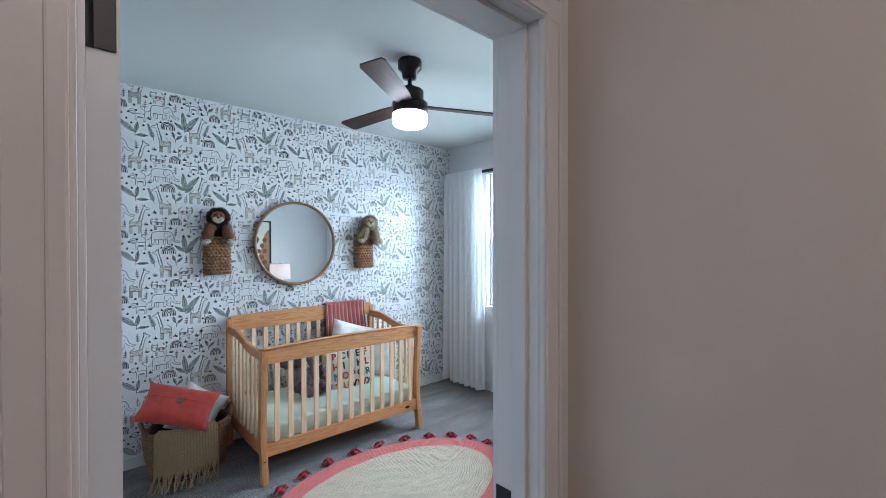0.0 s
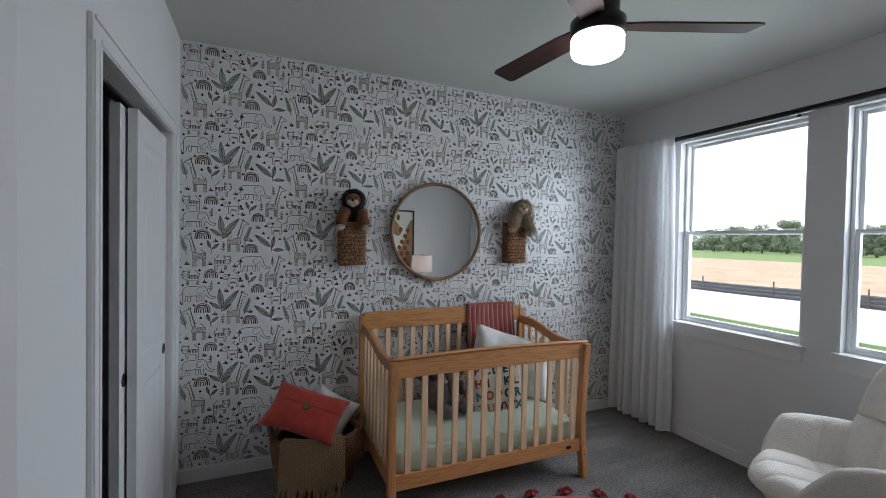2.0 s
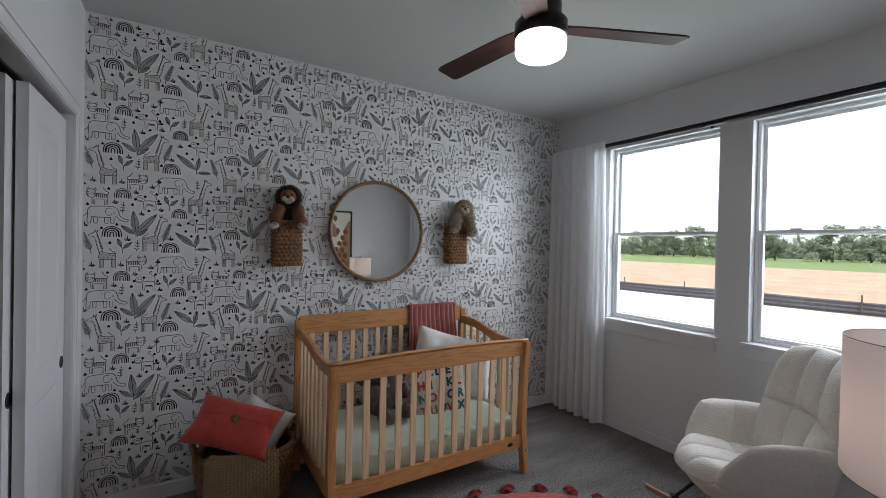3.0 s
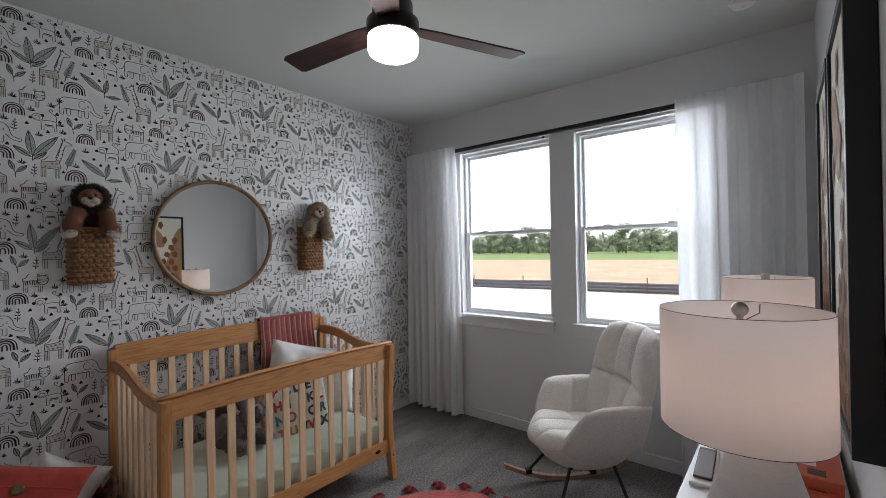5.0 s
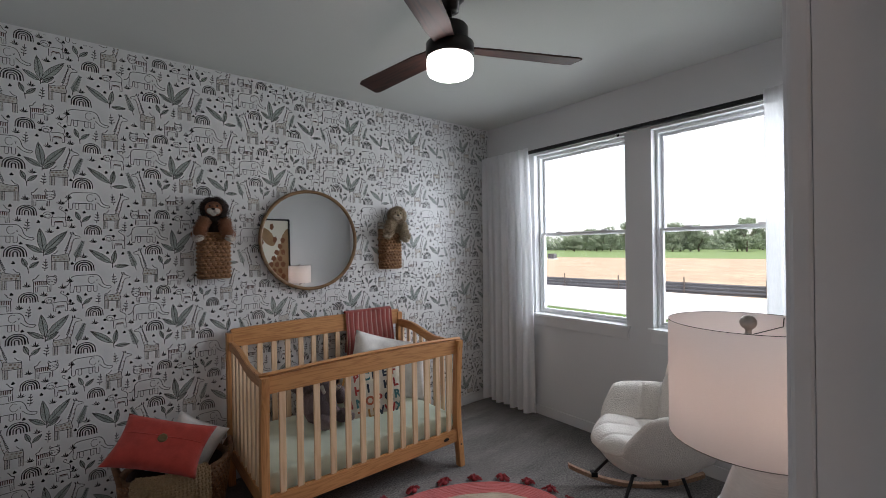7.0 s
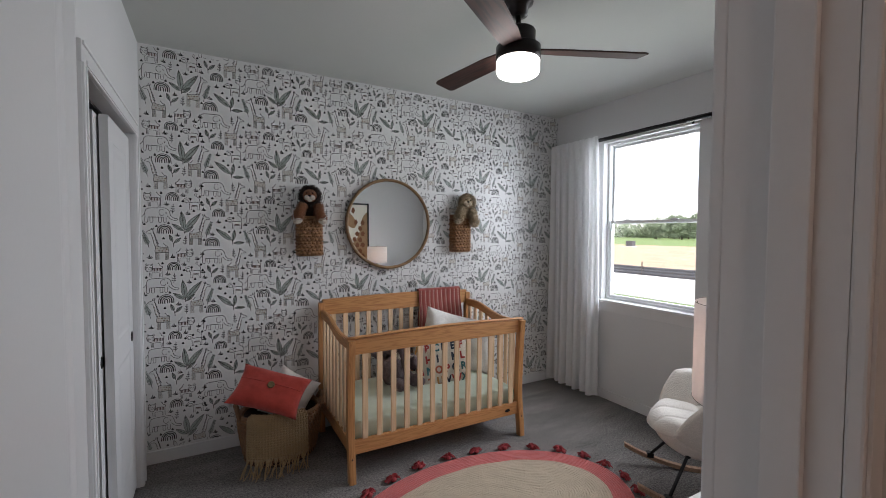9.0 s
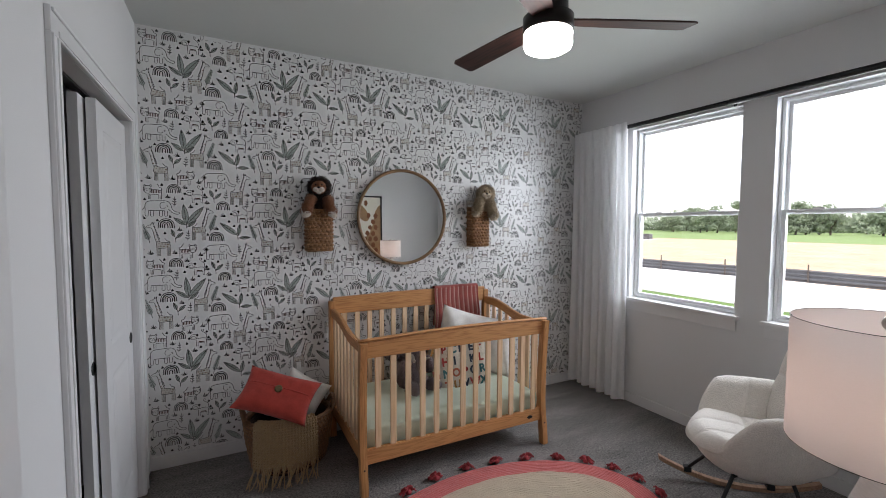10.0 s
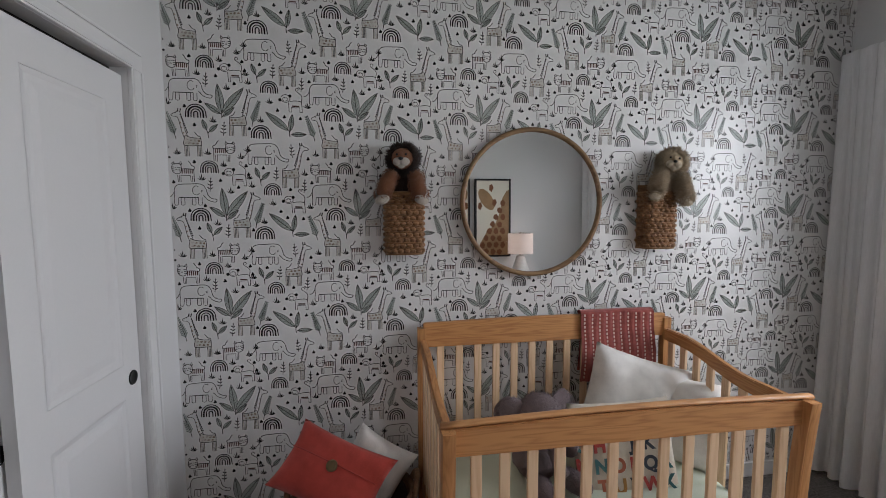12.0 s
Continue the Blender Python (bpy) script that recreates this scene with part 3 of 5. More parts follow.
def curtain(y0, y1, pleats, seed, spread):
    root = thing("curtain", pose(3.52, y0, 0.0), "white semi-sheer curtain hanging in soft folds to the carpet", "curtain", "window curtains")
    rnd = random.Random(seed)
    ph = [rnd.uniform(0, 6.28) for _ in range(3)]
    def fn(u, v):
        z = 0.02 + v * 2.405
        w = (y1 - y0) * (1 + spread * (1 - v))
        a = u * pleats * 6.2832
        depth = 0.012 + 0.022 * (1 - v) ** 0.5
        x = depth * math.sin(a + 0.6 * math.sin(a * 0.37 + ph[0]) + (1 - v) * 0.5 * math.sin(3 * u + ph[1]))
        x += 0.012 * (1 - v) * math.sin(a * 0.5 + ph[2])
        if v > 0.93:
            x *= 1.0 - 0.5 * (v - 0.93) / 0.07
        y = u * w + 0.006 * math.sin(2 * a + ph[1]) - spread * 0.5 * (y1 - y0) * (1 - v) * 0.4
        return (x - 0.014 - 0.022 * v ** 3, y, z + 0.004 * math.sin(a * 1.0) * (1 if v > 0.99 else 0))
    bm = surface(fn, pleats * 14, 26)
    part("cloth", bm, SHEERCLOTH, root, smooth=True)
    def hem(u, v):
        p = Vector(fn(u, 0.012 + v * 0.025))
        return (p.x - 0.004, p.y, p.z)
    part("hem", surface(hem, pleats * 14, 2), SHEERCLOTH, root, "double-turned bottom hem", smooth=True)
    def head(u, v):
        p = Vector(fn(u, 0.965 + v * 0.033))
        return (p.x - 0.004, p.y, p.z)
    part("heading", surface(head, pleats * 14, 2), SHEERCLOTH, root, "gathered heading tape", smooth=True)
    return root


curtain(3.235, 3.82, 7, 3, 0.05)
curtain(0.87, 1.49, 6, 5, 0.0)

# ---- ceiling fan ----
fan = thing("ceiling_fan", pose(1.75, 2.232, H), "dark bronze three-blade ceiling fan with a lit drum light", "ceiling fan")
part("canopy", lathe([(0.02, -0.115), (0.045, -0.112), (0.05, -0.07), (0.072, -0.055), (0.075, -0.012), (0.072, 0.0)], 36), BRONZE, fan, smooth=True)
part("downrod", lathe([(0.013, -0.17), (0.013, -0.11)], 16), BRONZE, fan, smooth=True)
part("motor_housing", lathe([(0.02, -0.155), (0.03, -0.16), (0.032, -0.178), (0.08, -0.184), (0.086, -0.192), (0.086, -0.255), (0.1, -0.262), (0.111, -0.268), (0.112, -0.329), (0.108, -0.332)], 40), BRONZE, fan, smooth=True)
part("drum_light", lathe([(0.104, -0.33), (0.107, -0.337), (0.107, -0.384), (0.101, -0.4), (0.083, -0.41), (0.001, -0.415)], 40), LIGHTGLASS, fan, "glowing white drum diffuser", True)
for k in range(3):
    bm = bmesh.new()
    outline = [(0.1, -0.045), (0.2, -0.056), (0.63, -0.066), (0.655, -0.055), (0.655, 0.055), (0.63, 0.066), (0.2, 0.056), (0.1, 0.045)]
    lo = [bm.verts.new((x, y, -0.004)) for x, y in outline]
    hi = [bm.verts.new((x, y, 0.004)) for x, y in outline]
    bm.faces.new(hi), bm.faces.new(lo[::-1])
    for i in range(8):
        bm.faces.new([lo[i], lo[(i + 1) % 8], hi[(i + 1) % 8], hi[i]])
    ob = part("blade", bm, WALNUT, fan, "dark walnut blade", at=pose(0, 0, -0.282, 0, 0, -24 + 120 * k) @ pose(0, 0, 0, 11, 0, 0))
    arm = box(0.07, 0.16, -0.024, 0.024, 0.004, 0.009, 0.002)
    part("blade_iron", arm, BRONZE, ob)

# ---- smoke detector ----
smoke = thing("smoke_detector", pose(3.1, 1.1, H), "round white smoke detector on the ceiling", "smoke detector")
part("base", lathe([(0.062, -0.012), (0.066, -0.01), (0.066, 0.0)], 32), PLASTIC, smoke, smooth=True)
part("cover", lathe([(0.001, -0.04), (0.03, -0.039), (0.05, -0.033), (0.056, -0.024), (0.058, -0.012)], 32), PLASTIC, smoke, smooth=True)
part("test_button", lathe([(0.001, -0.044), (0.01, -0.043), (0.011, -0.039)], 16), PLASTIC, smoke, smooth=True)

# ---- round mirror ----
mirror = thing("round_mirror", pose(1.70, 3.828, 1.612, -0.5, 0, 0), "round mirror in a thin oak-brown wooden frame", "mirror")
def ringfn(u, v):
    a, b = u * 6.28318, v * 6.28318
    r = 0.362 + 0.0125 * math.cos(b)
    return (r * math.cos(a), 0.016 * math.sin(b), r * math.sin(a))
part("frame", surface(ringfn, 96, 12, wrap_u=True, wrap_v=True), OAK, mirror, smooth=True)
part("mirror_glass", moved(lathe([(0.001, 0.0), (0.356, 0.0), (0.356, 0.003), (0.001, 0.003)], 96), pose(0, 0.003, 0, 90, 0, 0)), SILVER, mirror, "silvered mirror glass")


# ---- baskets on the wall with plush toys ----
def wall_basket(x, z):
    root = thing("wall_basket", pose(x, Y1, z), "woven water-hyacinth pocket basket hung on the wall", "basket", "wall baskets")
    w, dep, h = 0.182, 0.09, 0.285
    def path(s):
        # half-oval front from one wall edge to the other
        a = math.pi * s
        c, d = math.cos(a), math.sin(a)
        return (math.copysign(abs(c) ** 0.45, c) * w / 2, -dep * abs(d) ** 0.5 - 0.004)
    fine = [path(k / 400) for k in range(401)]
    run = [0.0]
    for p, q in zip(fine, fine[1:]):
        run.append(run[-1] + math.hypot(q[0] - p[0], q[1] - p[1]))
    def along(s):
        want = s * run[-1]
        k = min(range(401), key=lambda q: abs(run[q] - want))
        a, b = fine[max(k - 2, 0)], fine[min(k + 2, 400)]
        return fine[k], math.degrees(math.atan2(b[1] - a[1], b[0] - a[0]))
    rows, cols = 11, 11
    bm = None
    for r in range(rows):
        zc = (r + 0.5) * h / rows
        for c in range(cols):
            s = (c + (0.75 if r % 2 else 0.25)) / cols
            (px, py), ang = along(s)
            bm = blob((px, py, zc), (0.0165, 0.0115, 0.0108), bm, 0, 2, pose(0, 0, 0, 0, random.uniform(-9, 9), ang), 0.12)
    tagged(part("weave", bm, HYACINTH, root, "chunky plaited rows"), kind="stuff")
    pts = [(*path(s / 24), 0) for s in range(25)]
    for r in range(rows):
        part("strand", tube([(p[0] * 0.985, p[1] * 0.985 if p[1] < -0.01 else p[1], r * h / rows) for p in pts], 0.0055, 5), HYACINTH, root)
    part("rim", tube([(p[0] * 1.01, p[1] - 0.003, h) for p in pts], 0.0095, 7), HYACINTH, root, smooth=True)
    # dark inner sheet: the shade behind the plaited rows, put in as colour
    def shade_liner(u, v):
        px, py = path(u)
        return (px * 0.93, py * 0.9, 0.004 + v * (h - 0.01))
    part("shade_liner", surface(shade_liner, 20, 3), MANE_AND_SHADE, root, "dark sheet for the shade inside the basket")
    part("back_panel", box(-w / 2, w / 2, -0.012, -0.002, 0, h + 0.045, 0.004), HYACINTH, root)
    return root


wall_basket(1.05, 1.368)
wall_basket(2.385, 1.375)


def shag(bm, centre, radii, count, length, mat, rnd, keep=lambda d: True):
    """Loose pile: thin tapering locks standing out from an ellipsoid."""
    for _ in range(count):
        a, c = rnd.uniform(0, 6.2832), rnd.uniform(-1, 1)
        r = math.sqrt(1 - c * c)
        d = Vector((r * math.cos(a), r * math.sin(a), c))
        if not keep(d):
            continue
        p = Vector(centre) + Vector((d.x * radii[0], d.y * radii[1], d.z * radii[2])) * 0.94
        side = d.orthogonal().normalized()
        other = d.cross(side)
        tip = p + d * length * rnd.uniform(0.6, 1.2) + side * rnd.uniform(-0.012, 0.012) + other * rnd.uniform(-0.012, 0.012)
        wide = length * 0.16
        base = [bm.verts.new(p + side * wide * math.cos(q) + other * wide * math.sin(q)) for q in (0.0, 2.1, 4.2)]
        top = bm.verts.new(tip)
        for i in range(3):
            f = bm.faces.new([base[i], base[(i + 1) % 3], top])
            f.material_index, f.smooth = mat, True
    return bm


def plush(x, z, mats, label, turn, lean, shaggy):
    """A sitting soft toy, one mesh: maned head, pale muzzle, body, hanging arms and paws."""
    rnd = random.Random(int(x * 100))
    turned = Matrix.Rotation(math.radians(turn), 4, "Z")
    head = Vector((0.0, -0.085, 0.185))
    def face(px, py, pz):
        return head + turned @ Vector((px, py, pz))
    bm = blob((0, -0.05, 0.05), (0.06, 0.042, 0.1), None, 1, 3, None, 0.1)
    bm = blob(head, (0.055, 0.05, 0.053), bm, 0, 3, None, 0.04)
    front = turned @ Vector((0, -1, 0))
    shag(bm, head, (0.06, 0.054, 0.058), 2600, 0.032, 1, rnd, lambda d: d.dot(front) < 0.45)
    shag(bm, (0, -0.06, 0.1), (0.06, 0.042, 0.06), 500, 0.022, 1, rnd, lambda d: d.y < 0.3)
    for q in (-1, 1):
        bm = blob(face(0.017 * q, -0.046, -0.016), (0.022, 0.018, 0.019), bm, 2, 3, None, 0.05)
        bm = blob(face(0.021 * q, -0.045, 0.017), (0.0055, 0.004, 0.006), bm, 3, 2)
    bm = blob(face(0, -0.044, -0.033), (0.018, 0.014, 0.014), bm, 2, 2, None, 0.05)
    bm = blob(face(0, -0.042, 0.008), (0.014, 0.016, 0.022), bm, 0, 2)
    bm = blob(face(0, -0.062, -0.003), (0.0115, 0.007, 0.008), bm, 3, 2)
    for q, spread in ((-1, 0.096), (1, 0.074)):
        pts = [(0.04 * q, -0.07, 0.12), (0.06 * q, -0.095, 0.1), ((spread - 0.014) * q, -0.118, 0.06), (spread * q, -0.132, 0.02)]
        bm = tube(pts, lambda s: 0.029 + 0.006 * math.sin(2.6 * s), 12, bm)
        for k, p in enumerate(pts[1:]):
            shag(bm, p, (0.039, 0.039, 0.039), 420, 0.011 if not shaggy else 0.02, 0, rnd, lambda d: d.y < 0.4)
        bm = blob(((spread + 0.004) * q, -0.144, -0.004), (0.034, 0.026, 0.021), bm, 2, 3, pose(0, 0, 0, 14, 16 * q, 0), 0.08)
    me = part("plush_toy", bm, mats, None, smooth=True, at=pose(x, Y1, z, 0, lean, 0))
    return tagged(me, label, "soft toy", "plush toys in wall baskets")


plush(1.045, 1.625, [LIONFUR, MANE_AND_SHADE, MUZZLE, BLACK], "chestnut plush toy with a dark shaggy mane in a wall basket", -14, 0, False)
plush(2.4, 1.632, [BEARFUR, BEARFUR, BUFFFUR, BLACK], "beige shaggy plush toy slumped in a wall basket", -22, 9, True)

# ---- crib ----
CX0, CX1, CYF, CYB = 1.115, 2.455, 3.035, 3.815
crib = thing("crib", pose(CX0, CYF, 0), "honey-coloured pine baby crib with slatted sides", "crib")
L, D = CX1 - CX0, CYB - CYF


def plank(outline, y0, y1, bevel=0.004):
    """An xz outline given as (x, z) pairs, thick along y."""
    bm = bmesh.new()
    f = bm.faces.new([bm.verts.new((x, y0, z)) for x, z in outline])
    r = bmesh.ops.extrude_face_region(bm, geom=[f])
    for v in r["geom"]:
        if isinstance(v, bmesh.types.BMVert):
            v.co.y = y1
    bmesh.ops.recalc_face_normals(bm, faces=bm.faces[:])
    if bevel:
        sharp = [e for e in bm.edges if e.calc_face_angle(0) > 0.6]
        bmesh.ops.bevel(bm, geom=sharp, offset=bevel, segments=2, affect="EDGES")
    return bm


# front top rail, a little higher in the middle, with a rounded cap
n = 18
lower = [(0.03 + (L - 0.06) * k / n, 0.79) for k in range(n + 1)]
upper = [(0.03 + (L - 0.06) * k / n, 0.882 + 0.014 * math.sin(math.pi * k / n)) for k in range(n, -1, -1)]
part("front_rail", plank(lower + upper, -0.012, 0.016), PINE_X, crib)
cap = surface(lambda u, v: (-0.012 + u * (L + 0.024), 0.002 + 0.0165 * math.cos(v * 6.283), 0.892 + 0.014 * math.sin(math.pi * u) + 0.009 * math.sin(v * 6.283)), 24, 12, wrap_v=True)
bmesh.ops.holes_fill(cap, edges=cap.edges[:], sides=16)
part("front_cap", cap, PINE_X, crib, "rounded top rail cap", True)
part("lower_rail", plank([(0.03, 0.165), (L - 0.03, 0.165), (L - 0.03, 0.255), (0.03, 0.255)], -0.01, 0.014), PINE_X, crib)
part("badge", moved(lathe([(0.001, 0.0), (0.018, 0.0), (0.018, 0.002), (0.001, 0.002)], 24), pose(L - 0.13, -0.012, 0.207, 90, 0, 0) @ Matrix.Diagonal((1.25, 0.62, 1, 1))), BLACK, crib, "small dark oval badge")
# back
part("back_rail", plank([(0.02, 0.905)] + [(0.02 + (L - 0.04) * k / n, 1.024 + 0.012 * math.sin(math.pi * k / n)) for k in range(n + 1)] + [(L - 0.02, 0.905)], D - 0.03, D - 0.004), PINE_X, crib, "tall headboard rail")
part("back_rail_bottom", plank([(0.03, 0.2), (L - 0.03, 0.2), (L - 0.03, 0.27), (0.03, 0.27)], D - 0.03, D - 0.006), PINE_X, crib)


def post(x, y, h, front):
    """A corner post whose foot sweeps out slightly."""
    def fn(u, v):
        z = h * u
        a = v * 4
        k = int(a) % 4
        f = a - int(a)
        corners = [(-1, -1), (1, -1), (1, 1), (-1, 1)]
        c, e = corners[k], corners[(k + 1) % 4]
        px, py = c[0] + (e[0] - c[0]) * f, c[1] + (e[1] - c[1]) * f
        q = max(0.0, 1 - abs(px * py)) * 0.0 + (0.93 if abs(px * py) > 0.97 else 1.0)
        wide = 0.022
        deep = 0.026 if front else 0.022
        sweep = -0.022 * (0.5 + 0.5 * math.cos(min(1.0, z / 0.34) * math.pi)) - 0.02 * (z / h) ** 3 + 0.012 * math.sin(math.pi * z / h) if front else 0.0
        return (x + px * wide * q, y + sweep + py * deep * q, z)
    bm = surface(fn, 20, 12, wrap_v=True)
    bmesh.ops.holes_fill(bm, edges=bm.edges[:], sides=16)
    bmesh.ops.recalc_face_normals(bm, faces=bm.faces[:])
    return part("corner_post", bm, PINE_Z, crib)


for x in (0.012, L - 0.012):
    p = post(x, 0.0, 0.884, True)
    for z in (0.86, 0.15, 0.1):
        part("bolt_cap", blob((x, -0.026 if z > 0.5 else -0.034, z), (0.006, 0.003, 0.006)), BLACK, p, "dark bolt head")
    post(x, D - 0.02, 1.0, False)
# side panels: wavy top rail, bottom rail, slats
for x in (0.004, L - 0.032):
    def topz(t):
        return 0.875 + 0.07 * (0.5 - 0.5 * math.cos(min(1, max(0, (t - 0.25) / 0.6)) * math.pi))
    m = 16
    out = [(0.02 + (D - 0.06) * k / m, topz(k / m) - 0.062) for k in range(m + 1)] + [(0.02 + (D - 0.06) * k / m, topz(k / m)) for k in range(m, -1, -1)]
    bm = plank(out, 0, 0.028)
    part("side_rail", moved(bm, Matrix(((0, 1, 0, x), (1, 0, 0, 0), (0, 0, 1, 0), (0, 0, 0, 1)))), PINE_Y, crib)
    part("side_rail_bottom", box(x + 0.002, x + 0.026, 0.02, D - 0.04, 0.165, 0.25, 0.003), PINE_Y, crib)
    for k in range(8):
        y = 0.075 + k * (D - 0.16) / 7
        part("slat", box(x + 0.007, x + 0.021, y - 0.019, y + 0.019, 0.245, topz(y / D) - 0.058, 0.003), SLATWOOD, crib)
slat_front = part("slat", box(-0.018, 0.018, -0.006, 0.008, 0.25, 0.795, 0.003), SLATWOOD, crib, at=pose(0.105, 0, 0))
slat_back = part("slat", box(-0.018, 0.018, D - 0.025, D - 0.011, 0.265, 0.91, 0.003), SLATWOOD, crib, at=pose(0.105, 0, 0))
for k in range(1, 13):
    for src in (slat_front, slat_back):
        o = new("slat", src.data)
        o.parent = crib
        o.matrix_basis = pose(0.105 + k * (L - 0.2) / 12, 0, 0)

# mattress with fitted sheet
def pad(x0, x1, y0, y1, z0, z1, n=20, puff=0.012, seed=1, wr=0.004):
    def top(u, v):
        a, b = 2 * u - 1, 2 * v - 1
        e = (1 - a ** 8) * (1 - b ** 8)
        return (x0 + u * (x1 - x0), y0 + v * (y1 - y0), z1 - 0.02 + 0.02 * max(0, e) ** 0.5 + puff * (1 - a * a) * (1 - b * b) + wr * noise.noise(Vector((u * 9, v * 5, seed))))
    bm = surface(top, n * 2, n)
    def skirt(u, v):
        a = u * 4
        k, f = int(a) % 4, a - int(a)
        c = [(0, 0), (1, 0), (1, 1), (0, 1)]
        p, q = c[k], c[(k + 1) % 4]
        s, t = p[0] + (q[0] - p[0]) * f, p[1] + (q[1] - p[1]) * f
        bulge = 0.006 * math.sin(math.pi * v) + 0.003 * noise.noise(Vector((u * 40, v * 3, seed)))
        return (x0 + s * (x1 - x0) + (2 * s - 1) * bulge, y0 + t * (y1 - y0) + (2 * t - 1) * bulge, z0 + v * (z1 - 0.02 - z0))
    bm = surface(skirt, 80, 5, bm, wrap_u=True)
    bmesh.ops.remove_doubles(bm, verts=bm.verts[:], dist=0.002)
    return bm


mattress = thing("crib_mattress", pose(0, 0, 0), "crib mattress with a pale mint fitted sheet", "mattress")
part("fitted_sheet", pad(CX0 + 0.045, CX1 - 0.045, CYF + 0.03, CYB - 0.045, 0.245, 0.375), SHEET, mattress, smooth=True)
part("support_board", box(CX0 + 0.04, CX1 - 0.04, CYF + 0.025, CYB - 0.04, 0.222, 0.242, 0.002), SLATWOOD, mattress, "slatted base under the mattress")

# blanket over the back rail
def drape(u, v):
    s = v * 0.74
    rail_top, yb = 1.046, CYB - 0.017
    fold = 0.006 * math.sin(u * 9) + 0.006 * noise.noise(Vector((u * 4, v * 5, 2))) + 0.0022 * math.cos(u * 10 * 6.2832)
    if s < 0.36:
        y, z = yb - 0.027 - fold - 0.02 * (0.36 - s) * (0.36 - s), rail_top - 0.36 + s
    elif s < 0.42:
        a = (s - 0.36) / 0.06 * math.pi
        y, z = yb - 0.027 * math.cos(a), rail_top + 0.012 * math.sin(a)
    else:
        y, z = yb + 0.024, rail_top - (s - 0.42)
    return (1.955 + 0.405 * u + 0.05 * (0.4 - s) * (u - 0.5) + 0.008 * math.sin(s * 14), min(y, Y1 - 0.006), z)
blanket = thing("knit_blanket", pose(0, 0, 0), "rust-red waffle knit blanket draped over the crib's back rail", "blanket")
part("cloth", surface(drape, 90, 60), REDKNIT, blanket, smooth=True)
bm = None
for i in range(10):
    for j in range(17):
        u, v = (i + 0.5) / 10, 0.03 + j * 0.0275
        p = Vector(drape(u, v))
        own = box(p.x - 0.003, p.x + 0.003, p.y - 0.0045, p.y - 0.0005, p.z - 0.0055, p.z + 0.0055)
        bm = joined(bm, own)
tagged(part("stitches", bm, STITCH, blanket, "rows of short pale stitches"), kind="stuff")

# cushions and plush in the crib
for m, w, k, text in ((pose(2.145, 3.6, 0.625, -12, 17, -12), 0.5, 4, "large plain white square cushion leaning in the crib"), (pose(2.315, 3.57, 0.565, -10, 4, -42), 0.42, 14, "plain white cushion against the crib's end slats")):
    white = thing("white_cushion", m, text, "cushion", "white cushions in the crib")
    part("cover", cushion(w, 0.48 if w > 0.45 else 0.42, 0.16, lump=0.35, seed=k), WHITECLOTH, white, smooth=True)
letters = thing("alphabet_cushion", pose(1.99, 3.43, 0.495, -16, -2, -4), "cream cushion printed with colourful capital letters", "cushion")
part("cover", cushion(0.48, 0.45, 0.13, lump=0.2, seed=8), CANVAS, letters, smooth=True)
LETTERINK = [paint("letter_" + k, c, 0.8, 0.06, 30, 300, 0.05) for k, c in (("red", (0.4, 0.05, 0.04)), ("navy", (0.03, 0.04, 0.06)), ("ochre", (0.4, 0.2, 0.05)), ("teal", (0.05, 0.16, 0.17)), ("rust", (0.42, 0.12, 0.06)))]
LETTERTONE = [int(q) for q in "20311030111003401314210333"]
for k, ch in enumerate("ABCDEFGHIJKLMNOPQRSTUVWXYZ"):
    col, row = k % 6, k // 6
    fc = bpy.data.curves.new("letter", "FONT")
    fc.body, fc.size, fc.align_x, fc.align_y, fc.extrude, fc.offset = ch, 0.078, "CENTER", "CENTER", 0.0008, 0.0032
    tmp = bpy.data.objects.new("letter", fc)
    scene.collection.objects.link(tmp)
    me = bpy.data.meshes.new_from_object(tmp)
    bpy.data.objects.remove(tmp)
    x, z = -0.21 + col * 0.072, 0.135 - row * 0.083
    a, b = x / 0.235, z / 0.21
    kk = max(0.0, (1 - a ** 4) * (1 - b ** 4)) ** 0.55
    me.materials.append(LETTERINK[LETTERTONE[k]])
    o = new("letter", me)
    o.parent = letters
    o.matrix_basis = pose(x, -0.065 * kk * 1.08 - 0.006, z, 90, 0, 0)

bm = blob((0, 0, 0.1), (0.085, 0.075, 0.11), None, 0, 3, None, 0.1)
bm = blob((0, -0.03, 0.235), (0.075, 0.07, 0.07), bm, 0, 3, None, 0.1)
bm = tube([(0, -0.085, 0.24), (0, -0.115, 0.2), (0, -0.12, 0.14), (0.005, -0.135, 0.09), (0.02, -0.15, 0.07)], lambda s: 0.03 - 0.014 * s, 10, bm)
for s in (-1, 1):
    bm = blob((0.1 * s, -0.01, 0.235), (0.06, 0.014, 0.065), bm, 0, 3, pose(0, 0, 0, 0, 10 * s, 20 * s), 0.12)
    bm = blob((0.06 * s, -0.13, 0.035), (0.034, 0.075, 0.034), bm, 0, 3, pose(0, 0, 0, 0, 0, 12 * s), 0.1)
    bm = blob((0.088 * s, -0.07, 0.13), (0.03, 0.04, 0.06), bm, 0, 3, pose(0, 0, 0, 30, -18 * s, 0), 0.1)
    bm = tube([(0.03 * s, -0.09, 0.2), (0.04 * s, -0.125, 0.175), (0.046 * s, -0.145, 0.185)], lambda q: 0.012 - 0.008 * q, 8, bm, 1)
pile = random.Random(31)
shag(bm, (0, -0.03, 0.235), (0.076, 0.071, 0.071), 900, 0.011, 0, pile)
shag(bm, (0, 0, 0.1), (0.086, 0.076, 0.111), 900, 0.011, 0, pile)
